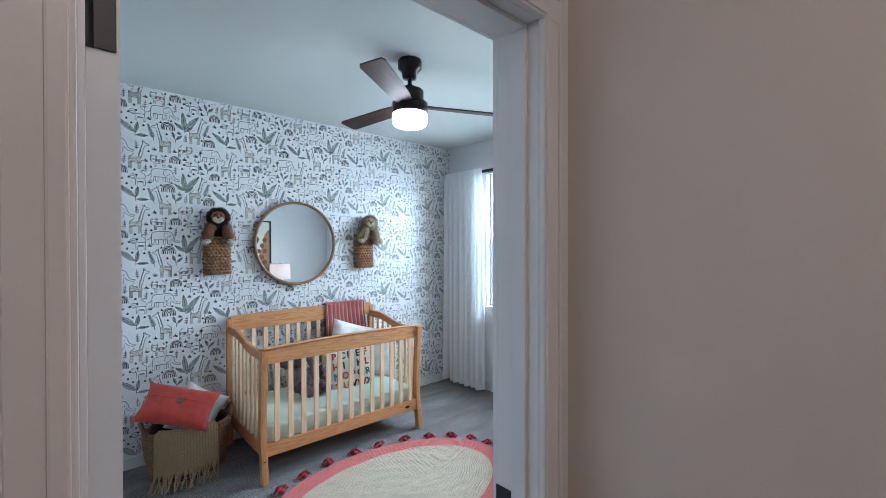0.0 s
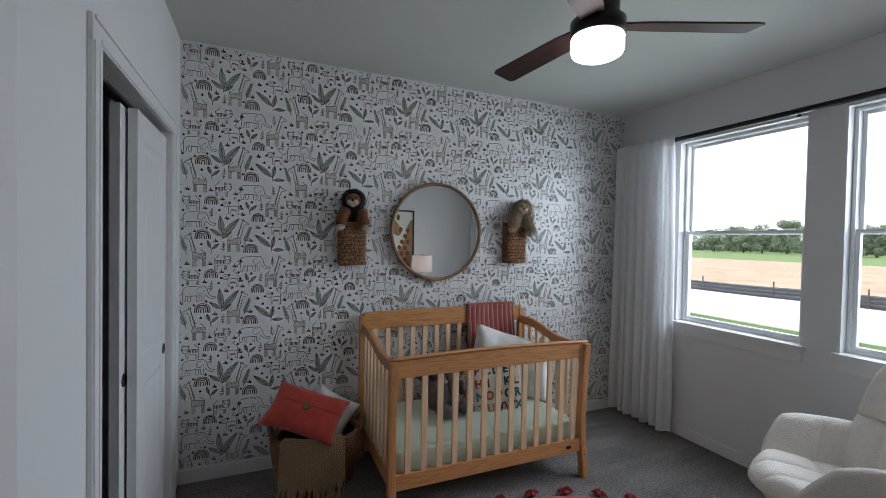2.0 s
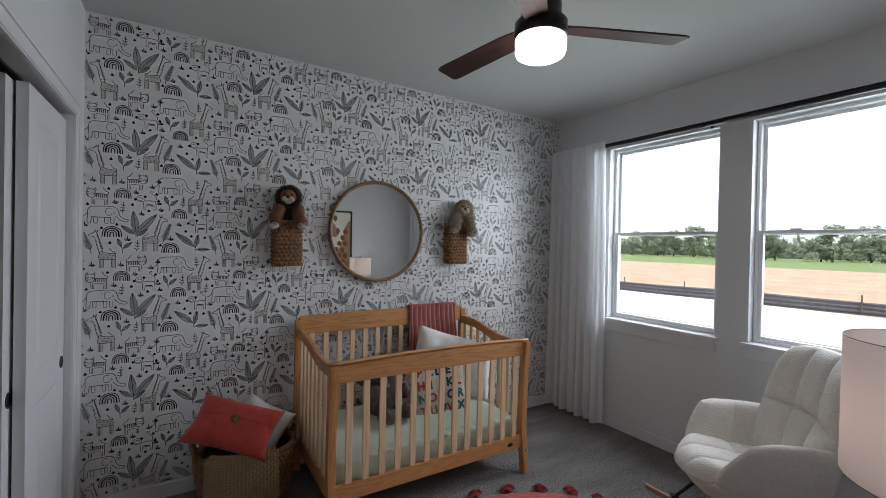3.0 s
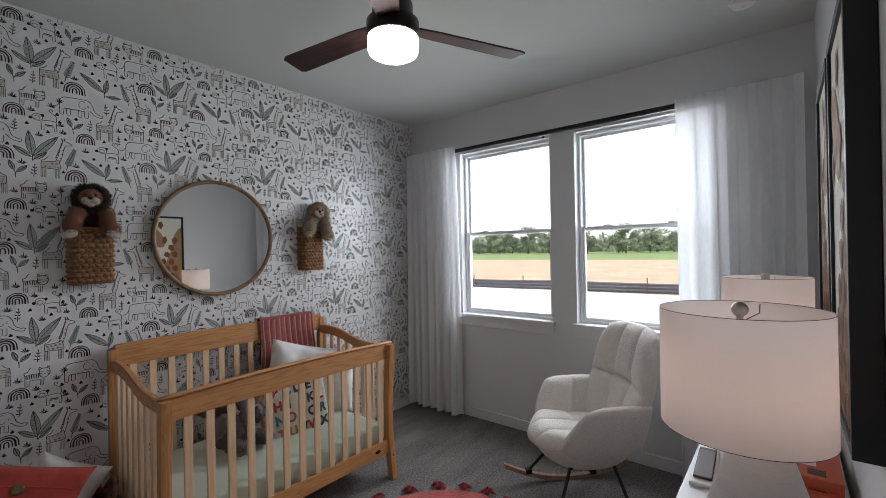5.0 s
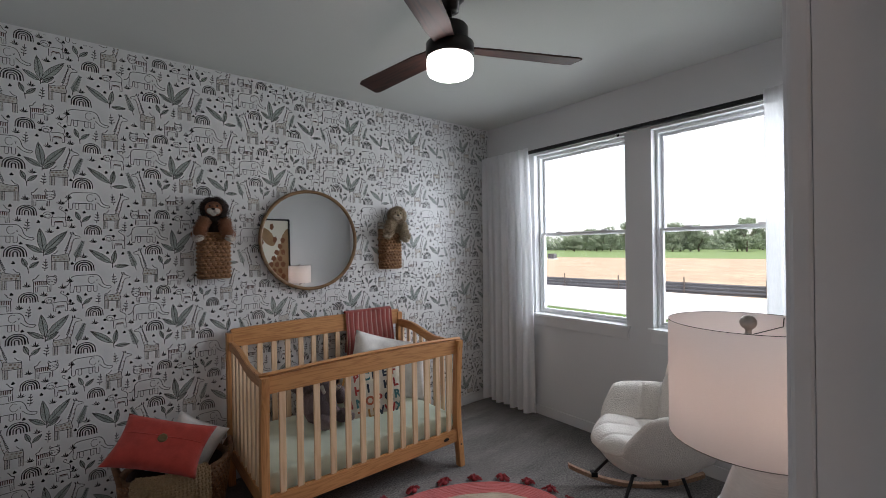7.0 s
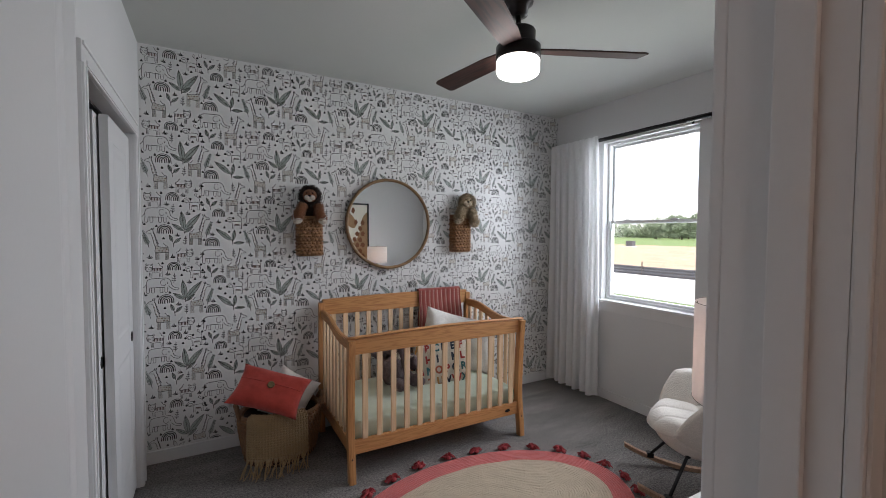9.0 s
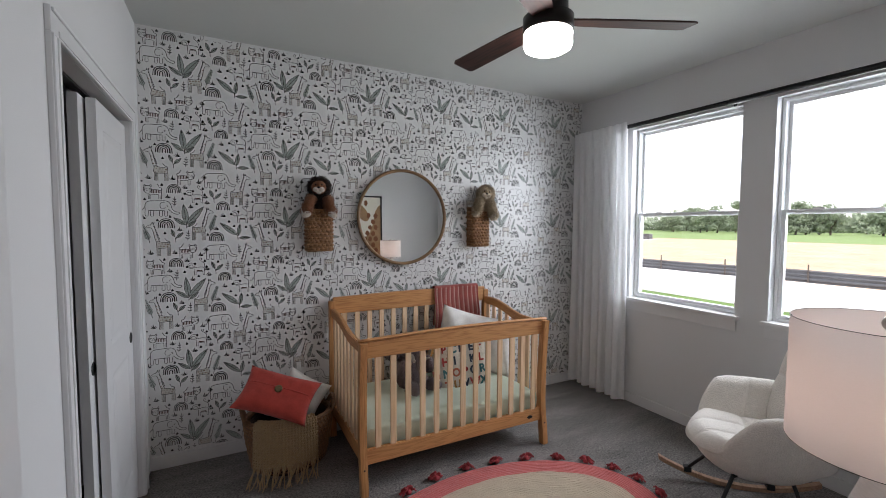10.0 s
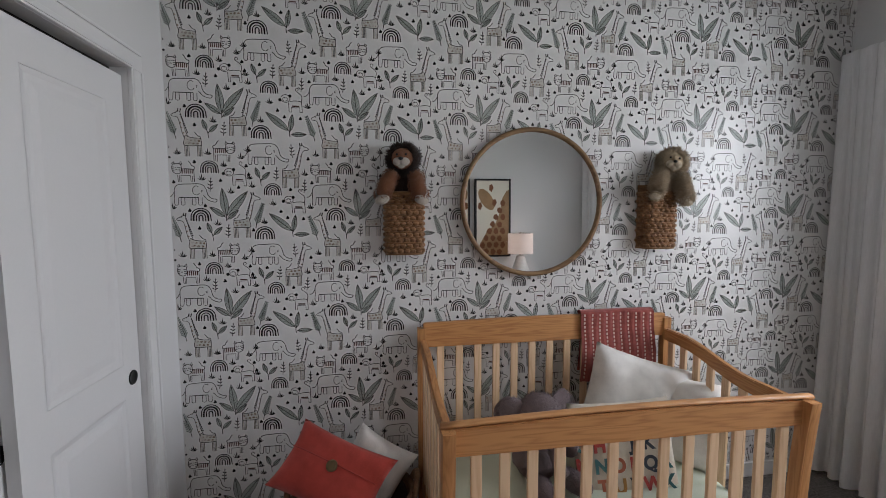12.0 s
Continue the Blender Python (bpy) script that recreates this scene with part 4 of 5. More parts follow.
for s in (-1, 1):
    shag(bm, (0.1 * s, -0.01, 0.235), (0.06, 0.016, 0.065), 500, 0.009, 0, pile)
    shag(bm, (0.06 * s, -0.13, 0.035), (0.034, 0.075, 0.034), 500, 0.009, 0, pile)
toy = part("plush_toy", bm, [GREYFUR, MUZZLE], None, smooth=True, at=pose(1.615, 3.5, 0.375, -6, 0, 10) @ Matrix.Scale(1.27, 4))
tagged(toy, "mauve-grey plush toy with big ears sitting in the crib", "soft toy")

# ---- floor basket with cushions and throw ----
def basket_path(a, r=1.0):
    return (0.26 * r * math.cos(a), 0.2 * r * math.sin(a))


basket = thing("floor_basket", pose(0.8, 3.6, 0.0), "round seagrass floor basket with two handles, heaped with cushions", "basket")
for k in range(13):
    z = 0.014 + k * 0.0255
    r = 0.84 + 0.16 * math.sin(min(1, k / 11) * 1.5)
    pts = [(*basket_path(6.28318 * i / 44, r), z + 0.003 * math.sin(i * 3 + k)) for i in range(44)]
    part("coil", tube(pts, 0.0145, 6, closed=True), RATTAN, basket, smooth=True)
bm = None
for i in range(52):
    for k in range(12):
        a = 6.28318 * (i + 0.5 * (k % 2)) / 52
        r = 0.84 + 0.16 * math.sin(min(1, k / 11) * 1.5)
        x, y = basket_path(a, r + 0.045)
        bm = blob((x, y, 0.027 + k * 0.0255), (0.008, 0.008, 0.014), bm, 0, 1, pose(0, 0, 0, 0, 22 if k % 2 else -22, math.degrees(a)))
tagged(part("wrapping", bm, HYACINTH, basket, "slanting wrapped strands"), kind="stuff")
# dark inner wall and floor stand in for shade in the basket
bm = surface(lambda u, v: (*basket_path(6.28318 * u, 0.9), 0.012 + 0.3 * v), 36, 2, wrap_u=True)
bm = lathe([(0.001, 0.006), (0.2, 0.006), (0.2, 0.012), (0.001, 0.012)], 30, bm)
part("lining", bm, MANE_AND_SHADE, basket, "dark sheet for the shade inside")
for s in (-1, 1):
    pts = [(s * (0.262 + 0.02 * math.sin(math.pi * k / 12)), -0.075 + 0.15 * k / 12, 0.315 + 0.075 * math.sin(math.pi * k / 12)) for k in range(13)]
    bm = tube(pts, 0.013, 8)
    for q in range(1, 12):
        bm = blob(pts[q], (0.017, 0.009, 0.017), bm, 0, 1, pose(0, 0, 0, 25, 20, 0))
    part("handle", bm, RATTAN, basket, "braided loop handle", True)

coral = thing("coral_cushion", pose(0.72, 3.5, 0.487, -48, 15, -26), "coral red lumbar cushion with a carved button", "cushion")
part("cover", cushion(0.465, 0.29, 0.13, pinch=0.1, lump=0.3, seed=2), CORALCLOTH, coral, smooth=True)
part("flap_edge", tube([(-0.195 + 0.39 * k / 14, -0.0665 * max(0, 1 - (abs(-1 + 2 * k / 14) * 0.84) ** 4) ** 0.55 - 0.0015, 0.022) for k in range(15)], 0.0022, 6), CORALCLOTH, coral, "folded flap edge")
part("button", moved(lathe([(0.001, 0.006), (0.006, 0.003), (0.014, 0.0075), (0.0225, 0.006), (0.0235, 0.0), (0.001, 0.0)], 28), pose(0.005, -0.065, 0.012, 90, 0, 0)), BUTTON, coral, "carved brown-gold button", True)
pale_cushion = thing("cream_cushion", pose(0.875, 3.68, 0.36, -12, 33, -6), "cream cushion standing in the floor basket", "cushion")
part("cover", cushion(0.31, 0.34, 0.13, pinch=0.09, lump=0.2, seed=6), WHITECLOTH, pale_cushion, smooth=True)

# the throw: a coarse basket weave of crossing yarn blocks, hung over the basket's front
throw = thing("throw_blanket", pose(0.8, 3.6, 0.0), "mustard basket-weave throw with long fringe over the basket", "blanket")
def throw_at(u, v):
    a = math.radians(220 + 78 * u)
    r = 1.12 + 0.02 * math.sin(u * 7)
    x, y = basket_path(a, r)
    s = v * 0.31
    if s < 0.07:
        x, y = basket_path(a, 0.86 + 0.26 * s / 0.07)
        z = 0.34 + 0.016 * math.sin(s / 0.07 * 3.14)
    else:
        z = 0.342 - (s - 0.07)
        k = (s - 0.07) * 0.16
        x, y = x - k * 0.25 * (1 - u), y - k * 0.9
    return Vector((x, y, z))
bm = surface(throw_at, 24, 20)
part("backing", bm, THROW, throw, smooth=True)
bm = None
for i in range(22):
    for j in range(21):
        u, v = (i + 0.5) / 22, (j + 0.5) / 21
        p = throw_at(u, v)
        q = throw_at(min(1, u + 0.02), v)
        d = q - p
        ang = math.degrees(math.atan2(d.y, d.x))
        size = (0.0125, 0.0055, 0.0065) if (i + j) % 2 else (0.0065, 0.0055, 0.0115)
        out = Vector((p.x, p.y, 0)).normalized() * 0.004
        bm = blob(p + out, size, bm, 0, 1, pose(0, 0, 0, 0, 0, ang))
tagged(part("weave", bm, THROW, throw, "raised crossing yarns"), kind="stuff")
bm = None
rnd = random.Random(9)
for k in range(40):
    p = throw_at((k + 0.5) / 40, 1.0)
    pts = [p]
    dx, dy = rnd.uniform(-0.02, 0.02) - 0.012, rnd.uniform(-0.03, 0.0)
    for j in range(1, 7):
        zz = max(0.008 + 0.004 * (k % 3), p.z - 0.018 * j - 0.002)
        pts.append(Vector((p.x + dx * j / 3 + 0.004 * math.sin(j + k), p.y + dy * j / 4 - 0.006 * j, zz)))
    bm = tube(pts, lambda s: 0.0042 * (1 - 0.4 * s), 5, bm)
tagged(part("fringe", bm, THROW, throw, "loose twisted fringe", True), kind="stuff")

# ---- rug ----
RX, RY = 0.875, 0.585
rug = thing("oval_rug", pose(1.745, 2.345, 0.0), "oval cream jute rug with a coral border and tassels", "rug")
def oval(a, k):
    return (RX - k) * math.cos(a), (RY - k) * math.sin(a)
bm = None
for ring in range(26):
    k = 0.135 + ring * 0.0176
    if RY - k < 0.02:
        break
    pts = [(*oval(6.28318 * i / 72, k), 0.0085 + 0.0012 * math.sin(i * 1.3 + ring)) for i in range(72)]
    bm = tube(pts, 0.0092, 5, bm, closed=True)
bm = surface(lambda u, v: (*(q * v for q in oval(6.28318 * u, 0.14)), 0.0155), 60, 2, bm, wrap_u=True)
tagged(part("jute_centre", bm, JUTE, rug, "cream coiled jute braid", True), kind="stuff")
bm = None
for ring in range(8):
    k = 0.008 + ring * 0.0165
    pts = [(*oval(6.28318 * i / 84, k), 0.0085 + 0.001 * math.sin(i * 1.7 + ring)) for i in range(84)]
    bm = tube(pts, 0.0088, 5, bm, closed=True)
bm = surface(lambda u, v: (*oval(6.28318 * u, 0.012 + 0.12 * v), 0.0148), 84, 1, bm, wrap_u=True)
part("border", bm, CORALYARN, rug, "coral braided border", True)
for k in range(26):
    a = 6.28318 * (k + 0.35) / 26
    rnd = random.Random(k + 40)
    x, y = oval(a, -0.024)
    bm = blob((0.004, 0, 0.012), (0.012, 0.013, 0.01), None, 0, 1, None, 0.3)
    for s in range(34):
        t = rnd.uniform(-1.5, 1.5)
        ln = rnd.uniform(0.018, 0.038)
        bm = tube([(0.008, 0, 0.014), (0.5 * ln * math.cos(t), 0.5 * ln * math.sin(t), 0.018 + rnd.uniform(0, 0.012)), (ln * math.cos(t), ln * math.sin(t), rnd.uniform(0.004, 0.014))], 0.0026, 4, bm)
    part("tassel", bm, TASSEL, rug, at=pose(x, y, 0, 0, 0, math.degrees(a) + rnd.uniform(-25, 25)) @ Matrix.Scale(rnd.uniform(1.35, 1.65), 4))

# ---- rocking chair ----
chair = thing("rocking_chair", pose(2.95, 1.9, 0.0, 0, 0, 46), "cream boucle tufted rocking armchair on black legs and wooden rockers", "chair")


def pillow(f, seams):
    """Stuffing between stitched seams: full in the middle of each panel, drawn in at the seams."""
    edges = [0.0, *seams, 1.0]
    for a, b in zip(edges, edges[1:]):
        if f <= b:
            return max(0.0, 1 - abs(2 * (f - a) / (b - a) - 1) ** 3.5) ** 0.5
    return 0.0


def slab(fn, thick, nu, nv, bm=None):
    """A closed cushion over the sheet fn(u, v) -> (place, outward way, thickness share)."""
    def face(sign):
        def inner(u, v):
            p, nrm, k = fn(u, v, sign)
            return Vector(p) + Vector(nrm) * thick * k * sign
        return inner
    own = surface(face(1), nu, nv)
    own = surface(face(-1), nu, nv, own)
    bmesh.ops.remove_doubles(own, verts=own.verts[:], dist=0.0006)
    bmesh.ops.recalc_face_normals(own, faces=own.faces[:])
    return joined(bm, own)


def rim(u, v, p=6):
    a, b = 2 * u - 1, 2 * v - 1
    return max(0.0, (1 - abs(a) ** p) * (1 - abs(b) ** p)) ** 0.5


def back_sheet(u, v, sign):
    a = 2 * u - 1
    half = 0.235 + 0.055 * math.sin(math.pi * min(1, v * 0.9)) + 0.02 * v
    x = a * half * (1 - 0.1 * max(0, v - 0.85) / 0.15 * abs(a))
    z = 0.39 + 0.645 * v - 0.035 * abs(a) ** 3 * v
    y = -0.2 - 0.165 * v + 0.1 * a * a * (1 - 0.35 * v)
    k = rim(u, v, 6) * (0.35 + 0.65 * pillow(u, (0.34, 0.66)) * pillow(v, (0.5,)) if sign > 0 else 1.0)
    return (x, y, z), (-0.25 * a, 0.95, 0.2), max(k, 0.02 if 0 < u < 1 and 0 < v < 1 else 0.0)


part("backrest", slab(back_sheet, 0.068, 60, 60), BOUCLE, chair, "channel-tufted wing back", True)


def seat_sheet(u, v, sign):
    a = 2 * u - 1
    x = a * (0.21 + 0.045 * v - 0.035 * max(0, v - 0.75) / 0.25)
    y = -0.22 + 0.56 * v - 0.1 * a * a * v * v
    z = 0.385 + 0.055 * v - 0.05 * max(0.0, (v - 0.8) / 0.2) ** 2 + 0.02 * a * a
    k = rim(u, v, 5) * (0.62 + 0.38 * pillow(u, (0.34, 0.66)) * pillow(v, (0.45,)) if sign > 0 else 1.0)
    return (x, y, z), (0, 0.05, 1), max(k, 0.02 if 0 < u < 1 and 0 < v < 1 else 0.0)


part("seat", slab(seat_sheet, 0.052, 50, 40), BOUCLE, chair, "padded channelled seat", True)


def arm_sheet(s):
    def fn(u, v, sign):
        # u runs from the back to the front, v from below the seat up
        y = -0.25 + (0.375 + 0.12 * (1 - v) + 0.02 * math.sin(math.pi * v)) * u
        top = 0.65 + 0.012 * math.sin(u * 3) - 0.012 * max(0, u - 0.8) / 0.2
        low = 0.265 + 0.04 * u + 0.1 * (1 - u) ** 3 + 0.1 * u ** 5
        z = low + (top - low) * v
        x = s * (0.15 + 0.135 * v ** 0.6 + 0.012 * u)
        inside = sign * s < 0
        k = rim(u, v, 7) * (0.3 + 0.7 * pillow(u, (0.52,)) if inside else 1.0)
        return (x, y, z), (1, 0.0, 0.2 * s), max(k, 0.02 if 0 < u < 1 and 0 < v < 1 else 0.0)
    return fn


for s in (-1, 1):
    part("armrest", slab(arm_sheet(s), 0.04, 40, 30), BOUCLE, chair, "rounded padded arm", True)


def shell(u, v):
    """The upholstered bucket below seat and back."""
    a = u * 6.28318
    k = 0.5 + 0.5 * math.sin(v * 1.5708) ** 0.8
    c, d = math.cos(a), math.sin(a)
    x = 0.235 * k * math.copysign(abs(c) ** 0.7, c)
    y = -0.0 + (0.315 if d > 0 else 0.25) * k * math.copysign(abs(d) ** 0.8, d)
    return (x, y, 0.245 + 0.14 * v + 0.02 * max(0, d) * v)


bm = surface(shell, 48, 10, wrap_u=True)
bmesh.ops.holes_fill(bm, edges=bm.edges[:], sides=60)
bmesh.ops.recalc_face_normals(bm, faces=bm.faces[:])
part("shell", bm, BOUCLE, chair, "smooth upholstered underside", True)
for s in (-1, 1):
    x = 0.245 * s
    def rock(t):
        y = -0.40 + 0.83 * t
        return y, 0.012 + 0.55 * (y + 0.02) ** 2
    own = bmesh.new()
    ring = []
    for k in range(25):
        y, z = rock(k / 24)
        ring.append([own.verts.new((x + dx, y, z + dz)) for dx, dz in ((-0.016, -0.012), (0.016, -0.012), (0.016, 0.014), (-0.016, 0.014))])
    for p, q in zip(ring, ring[1:]):
        for k in range(4):
            own.faces.new([p[k], p[(k + 1) % 4], q[(k + 1) % 4], q[k]])
    own.faces.new(ring[0]), own.faces.new(ring[-1][::-1])
    bmesh.ops.recalc_face_normals(own, faces=own.faces[:])
    part("rocker", own, BEECH, chair, "curved beech rocker")
    for ya, yb in ((0.15, 0.27), (-0.1, -0.16)):
        zb = 0.012 + 0.55 * (yb + 0.02) ** 2
        bm = tube([(x * 0.55, ya, 0.285), (x, yb, zb + 0.02)], 0.0095, 10)
        bm = box(x - 0.02, x + 0.02, yb - 0.02, yb + 0.02, zb + 0.002, zb + 0.034, 0.004, bm)
        part("leg", bm, BLACK, chair, "black steel leg")
for y in (0.15, -0.1):
    part("crossbar", tube([(-0.15, y, 0.28), (0.15, y, 0.28)], 0.011, 8), BLACK, chair)

# ---- dresser along the south wall ----
DZT, DXA, DXB, DYF = 0.8, 1.37, 3.0, 1.205
dresser = thing("dresser", pose(DXA, Y0 + 0.016, 0), "long low white dresser with drawers", "dresser")
W, DD = DXB - DXA, DYF - Y0 - 0.016
part("top", box(0, W, 0, DD, DZT - 0.025, DZT, 0.003), DRESSER, dresser)
part("body", box(0.015, W - 0.015, 0.0, DD - 0.03, 0.1, DZT - 0.026), DRESSER, dresser)
for i in range(3):
    for j in range(3):
        x0 = 0.03 + i * (W - 0.05) / 3
        dr = part("drawer", box(x0, x0 + (W - 0.05) / 3 - 0.012, DD - 0.029, DD - 0.012, 0.12 + j * 0.217, 0.325 + j * 0.217, 0.003), DRESSER, dresser)
        part("knob", moved(lathe([(0.006, 0), (0.006, 0.012), (0.015, 0.018), (0.013, 0.026), (0.001, 0.027)], 16), pose(x0 + (W - 0.05) / 6, DD - 0.013, 0.22 + j * 0.217, -90, 0, 0)), BRASSY, dr, "small nickel knob", True)
for x in (0.06, W - 0.06):
    for y in (0.05, DD - 0.08):
        part("leg", box(x - 0.022, x + 0.022, y - 0.022, y + 0.022, 0, 0.1, 0.003), DRESSER, dresser)


def table_lamp(x, y):
    root = thing("table_lamp", pose(x, y, DZT), "white ceramic table lamp with a lit pink-cream drum shade", "lamp", "lamps on the dresser")
    part("base", moved(lathe([(0.001, 0.0), (0.13, 0.0), (0.138, 0.008), (0.137, 0.03), (0.112, 0.12), (0.082, 0.21), (0.057, 0.285), (0.045, 0.3), (0.02, 0.306), (0.001, 0.306)], 40), pose(0.012, -0.028, 0) @ Matrix.Diagonal((0.94, 0.94, 1, 1))), CERAMIC, root, "tapering white-washed ceramic base", True)
    part("neck", lathe([(0.012, 0.305), (0.012, 0.36), (0.018, 0.362), (0.018, 0.41), (0.001, 0.412)], 18), BRASSY, root, smooth=True)
    r0, r1, z0, z1, zf = 0.15, 0.149, 0.328, 0.572, 0.548
    wall = surface(lambda u, v: ((r0 + (r1 - r0) * v) * math.cos(6.28318 * u), (r0 + (r1 - r0) * v) * math.sin(6.28318 * u), z0 + (z1 - z0) * v), 56, 3, wrap_u=True)
    part("shade", wall, SHADE, root, "cream drum shade glowing from inside", True)
    for r, z in ((r0, z0), (r1, z1)):
        part("shade_ring", tube([(r * math.cos(6.28318 * k / 56), r * math.sin(6.28318 * k / 56), z) for k in range(56)], 0.0007, 6, closed=True), WIRE, root, smooth=True)
    bm = None
    for k in range(3):
        a = 1.9 + k * 2.0944
        bm = tube([(0, 0, zf - 0.004), (r1 * 0.5 * math.cos(a), r1 * 0.5 * math.sin(a), zf - 0.002), (r1 * 0.95 * math.cos(a), r1 * 0.95 * math.sin(a), zf), (r1 * 0.982 * math.cos(a), r1 * 0.982 * math.sin(a), z1 - 0.004)], 0.0011, 6, bm)
    bm = tube([(0.01, 0, 0.36), (0.055, 0, 0.42), (0.05, 0, 0.48), (0, 0, zf - 0.01)], 0.002, 6, bm)
    bm = tube([(-0.01, 0, 0.36), (-0.055, 0, 0.42), (-0.05, 0, 0.48), (0, 0, zf - 0.01)], 0.002, 6, bm)
    part("harp", bm, WIRE, root)
    ball = [(0.0155 * math.sin(q * math.pi / 12), zf + 0.0235 - 0.0155 * math.cos(q * math.pi / 12)) for q in range(2, 12)] + [(0.001, zf + 0.039)]
    part("finial", lathe([(0.001, zf - 0.013), (0.012, zf - 0.012), (0.0145, zf - 0.007), (0.013, zf - 0.003), (0.006, zf), (0.006, zf + 0.007)] + ball, 28), BRASSY, root, "round brushed-metal finial", True)
    part("bulb", blob((0, 0, 0.44), (0.028, 0.028, 0.036)), BULB, root, "lit bulb", True)
    return root


table_lamp(1.55, 1.03)
table_lamp(2.62, 1.02)

tray = thing("wooden_tray", pose(2.03, 1.165, DZT, 0, 0, 3), "dark brown tray in a white rim on the dresser", "tray")
part("rim", box(-0.13, 0.13, -0.036, 0.03, 0, 0.012, 0.005), DRESSER, tray)
part("inlay", box(-0.1, 0.1, -0.028, 0.022, 0.0115, 0.02, 0.003), BROWNTRAY, tray)
part("edge", box(-0.128, 0.128, -0.034, 0.028, -0.0, 0.006, 0.002), BROWNTRAY, tray)
part("edge", box(0.108, 0.124, -0.028, 0.022, 0.0115, 0.017, 0.002), BROWNTRAY, tray)
for k, (x, y, z, w) in enumerate(((2.14, 0.9, 0.0, 0.3), (2.15, 0.895, 0.03, 0.26))):
    bk = thing("book", pose(x, y, DZT + z, 0, 0, 1 - 2 * k), "red and cream picture book lying on the dresser", "book", "books on the dresser")
    part("cover", box(-w / 2, w / 2, -0.055, 0.055, 0.0, 0.003, 0.001), REDBOOK, bk)
    part("pages", box(-w / 2 + 0.004, w / 2 - 0.004, -0.052, 0.052, 0.003, 0.026), PAGES, bk)
    part("cover", box(-w / 2, w / 2, -0.055, 0.055, 0.026, 0.0295, 0.001), REDBOOK, bk)
    part("spine", box(-w / 2 - 0.003, -w / 2, -0.055, 0.055, 0.0, 0.0295, 0.001), REDBOOK, bk)
    for q in range(4):
        part("title_bar", box(-w / 2 + 0.02 + q * 0.06, -w / 2 + 0.06 + q * 0.06, -0.02 + 0.02 * (q % 2), 0.02 + 0.02 * (q % 2), 0.0295, 0.0305), PAGES if q % 2 else BROWNTRAY, bk, "printed picture patch")
dish = thing("trinket_dish", pose(2.17, 0.99, DZT), "small dark trinket dish on the dresser", "dish")
part("bowl", lathe([(0.001, 0.0), (0.02, 0.0), (0.03, 0.012), (0.027, 0.012), (0.018, 0.004), (0.001, 0.004)], 24), BLACK, dish, smooth=True)


def framed_art(x0, x1, z0, z1, flip):
    root = thing("framed_picture", pose(x0, Y0, z0), "tall black-framed picture of tan and brown patches", "picture", "pictures above the dresser")
    w, h, dp, fw = x1 - x0, z1 - z0, 0.05, 0.022
    part("frame_side", box(0, fw, 0.001, dp, 0, h, 0.002), BLACK, root)
    part("frame_side", box(w - fw, w, 0.001, dp, 0, h, 0.002), BLACK, root)
    part("frame_rail", box(fw, w - fw, 0.001, dp, 0, fw, 0.002), BLACK, root)
    part("frame_rail", box(fw, w - fw, 0.001, dp, h - fw, h, 0.002), BLACK, root)
    part("picture", box(fw, w - fw, 0.03, 0.042, fw, h - fw), ARTPAPER, root, "cream paper print")
    g = 1 if flip else -1
    c = w / 2
    def flat(points, lift):
        bm = bmesh.new()
        bm.faces.new([bm.verts.new((c + g * px, 0.042 + lift, pz)) for px, pz in points])
        bmesh.ops.recalc_face_normals(bm, faces=bm.faces[:])
        for f in bm.faces:
            if f.normal.y < 0:
                f.normal_flip()
        return bm
    neck = [(-0.2, fw), (-0.16, 0.16), (-0.08, 0.3), (0.03, 0.4), (0.09, 0.55), (0.12, 0.72), (0.17, 0.8), (w / 2 - fw, 0.82), (w / 2 - fw, fw)]
    part("painted_shape", flat(neck, 0.001), ARTTAN, root, "tan watercolour shape")
    tip = [(-0.08 + 0.075 * math.cos(q) * math.cos(0.6) - 0.15 * math.sin(q) * math.sin(0.6), 0.7 + 0.075 * math.cos(q) * math.sin(0.6) + 0.15 * math.sin(q) * math.cos(0.6)) for q in [k * 0.5236 for k in range(12)]]
    part("painted_shape", flat(tip, 0.0016), ARTTAN, root, "tan watercolour oval")
    for px, pz in ((-0.16, 0.62), (-0.02, 0.84), (0.02, 0.66)):
        part("painted_shape", flat([(px + 0.03 * math.cos(q), pz + 0.05 * math.sin(q)) for q in (0, 1.2, 2.4, 3.6, 4.8)], 0.0022), ARTBROWN, root, "brown watercolour dab")
    rnd = random.Random(12 + flip)
    for i in range(5):
        for j in range(9):
            px, pz = -0.17 + 0.085 * i + (0.04 if j % 2 else 0), 0.06 + 0.085 * j
            edge = -0.19 + 0.55 * max(0, pz - 0.05) ** 1.3
            if px < edge or px > w / 2 - fw - 0.04 or pz > 0.78:
                continue
            part("painted_shape", flat([(px + 0.037 * rnd.uniform(0.8, 1.1) * math.cos(q), pz + 0.042 * rnd.uniform(0.8, 1.1) * math.sin(q)) for q in (0.2, 1.3, 2.4, 3.4, 4.5, 5.4)], 0.0024), ARTBROWN, root, "brown watercolour patch")
    return root


framed_art(1.62, 2.04, 1.08, 2.03, 0)
framed_art(2.1, 2.55, 1.08, 2.03, 1)

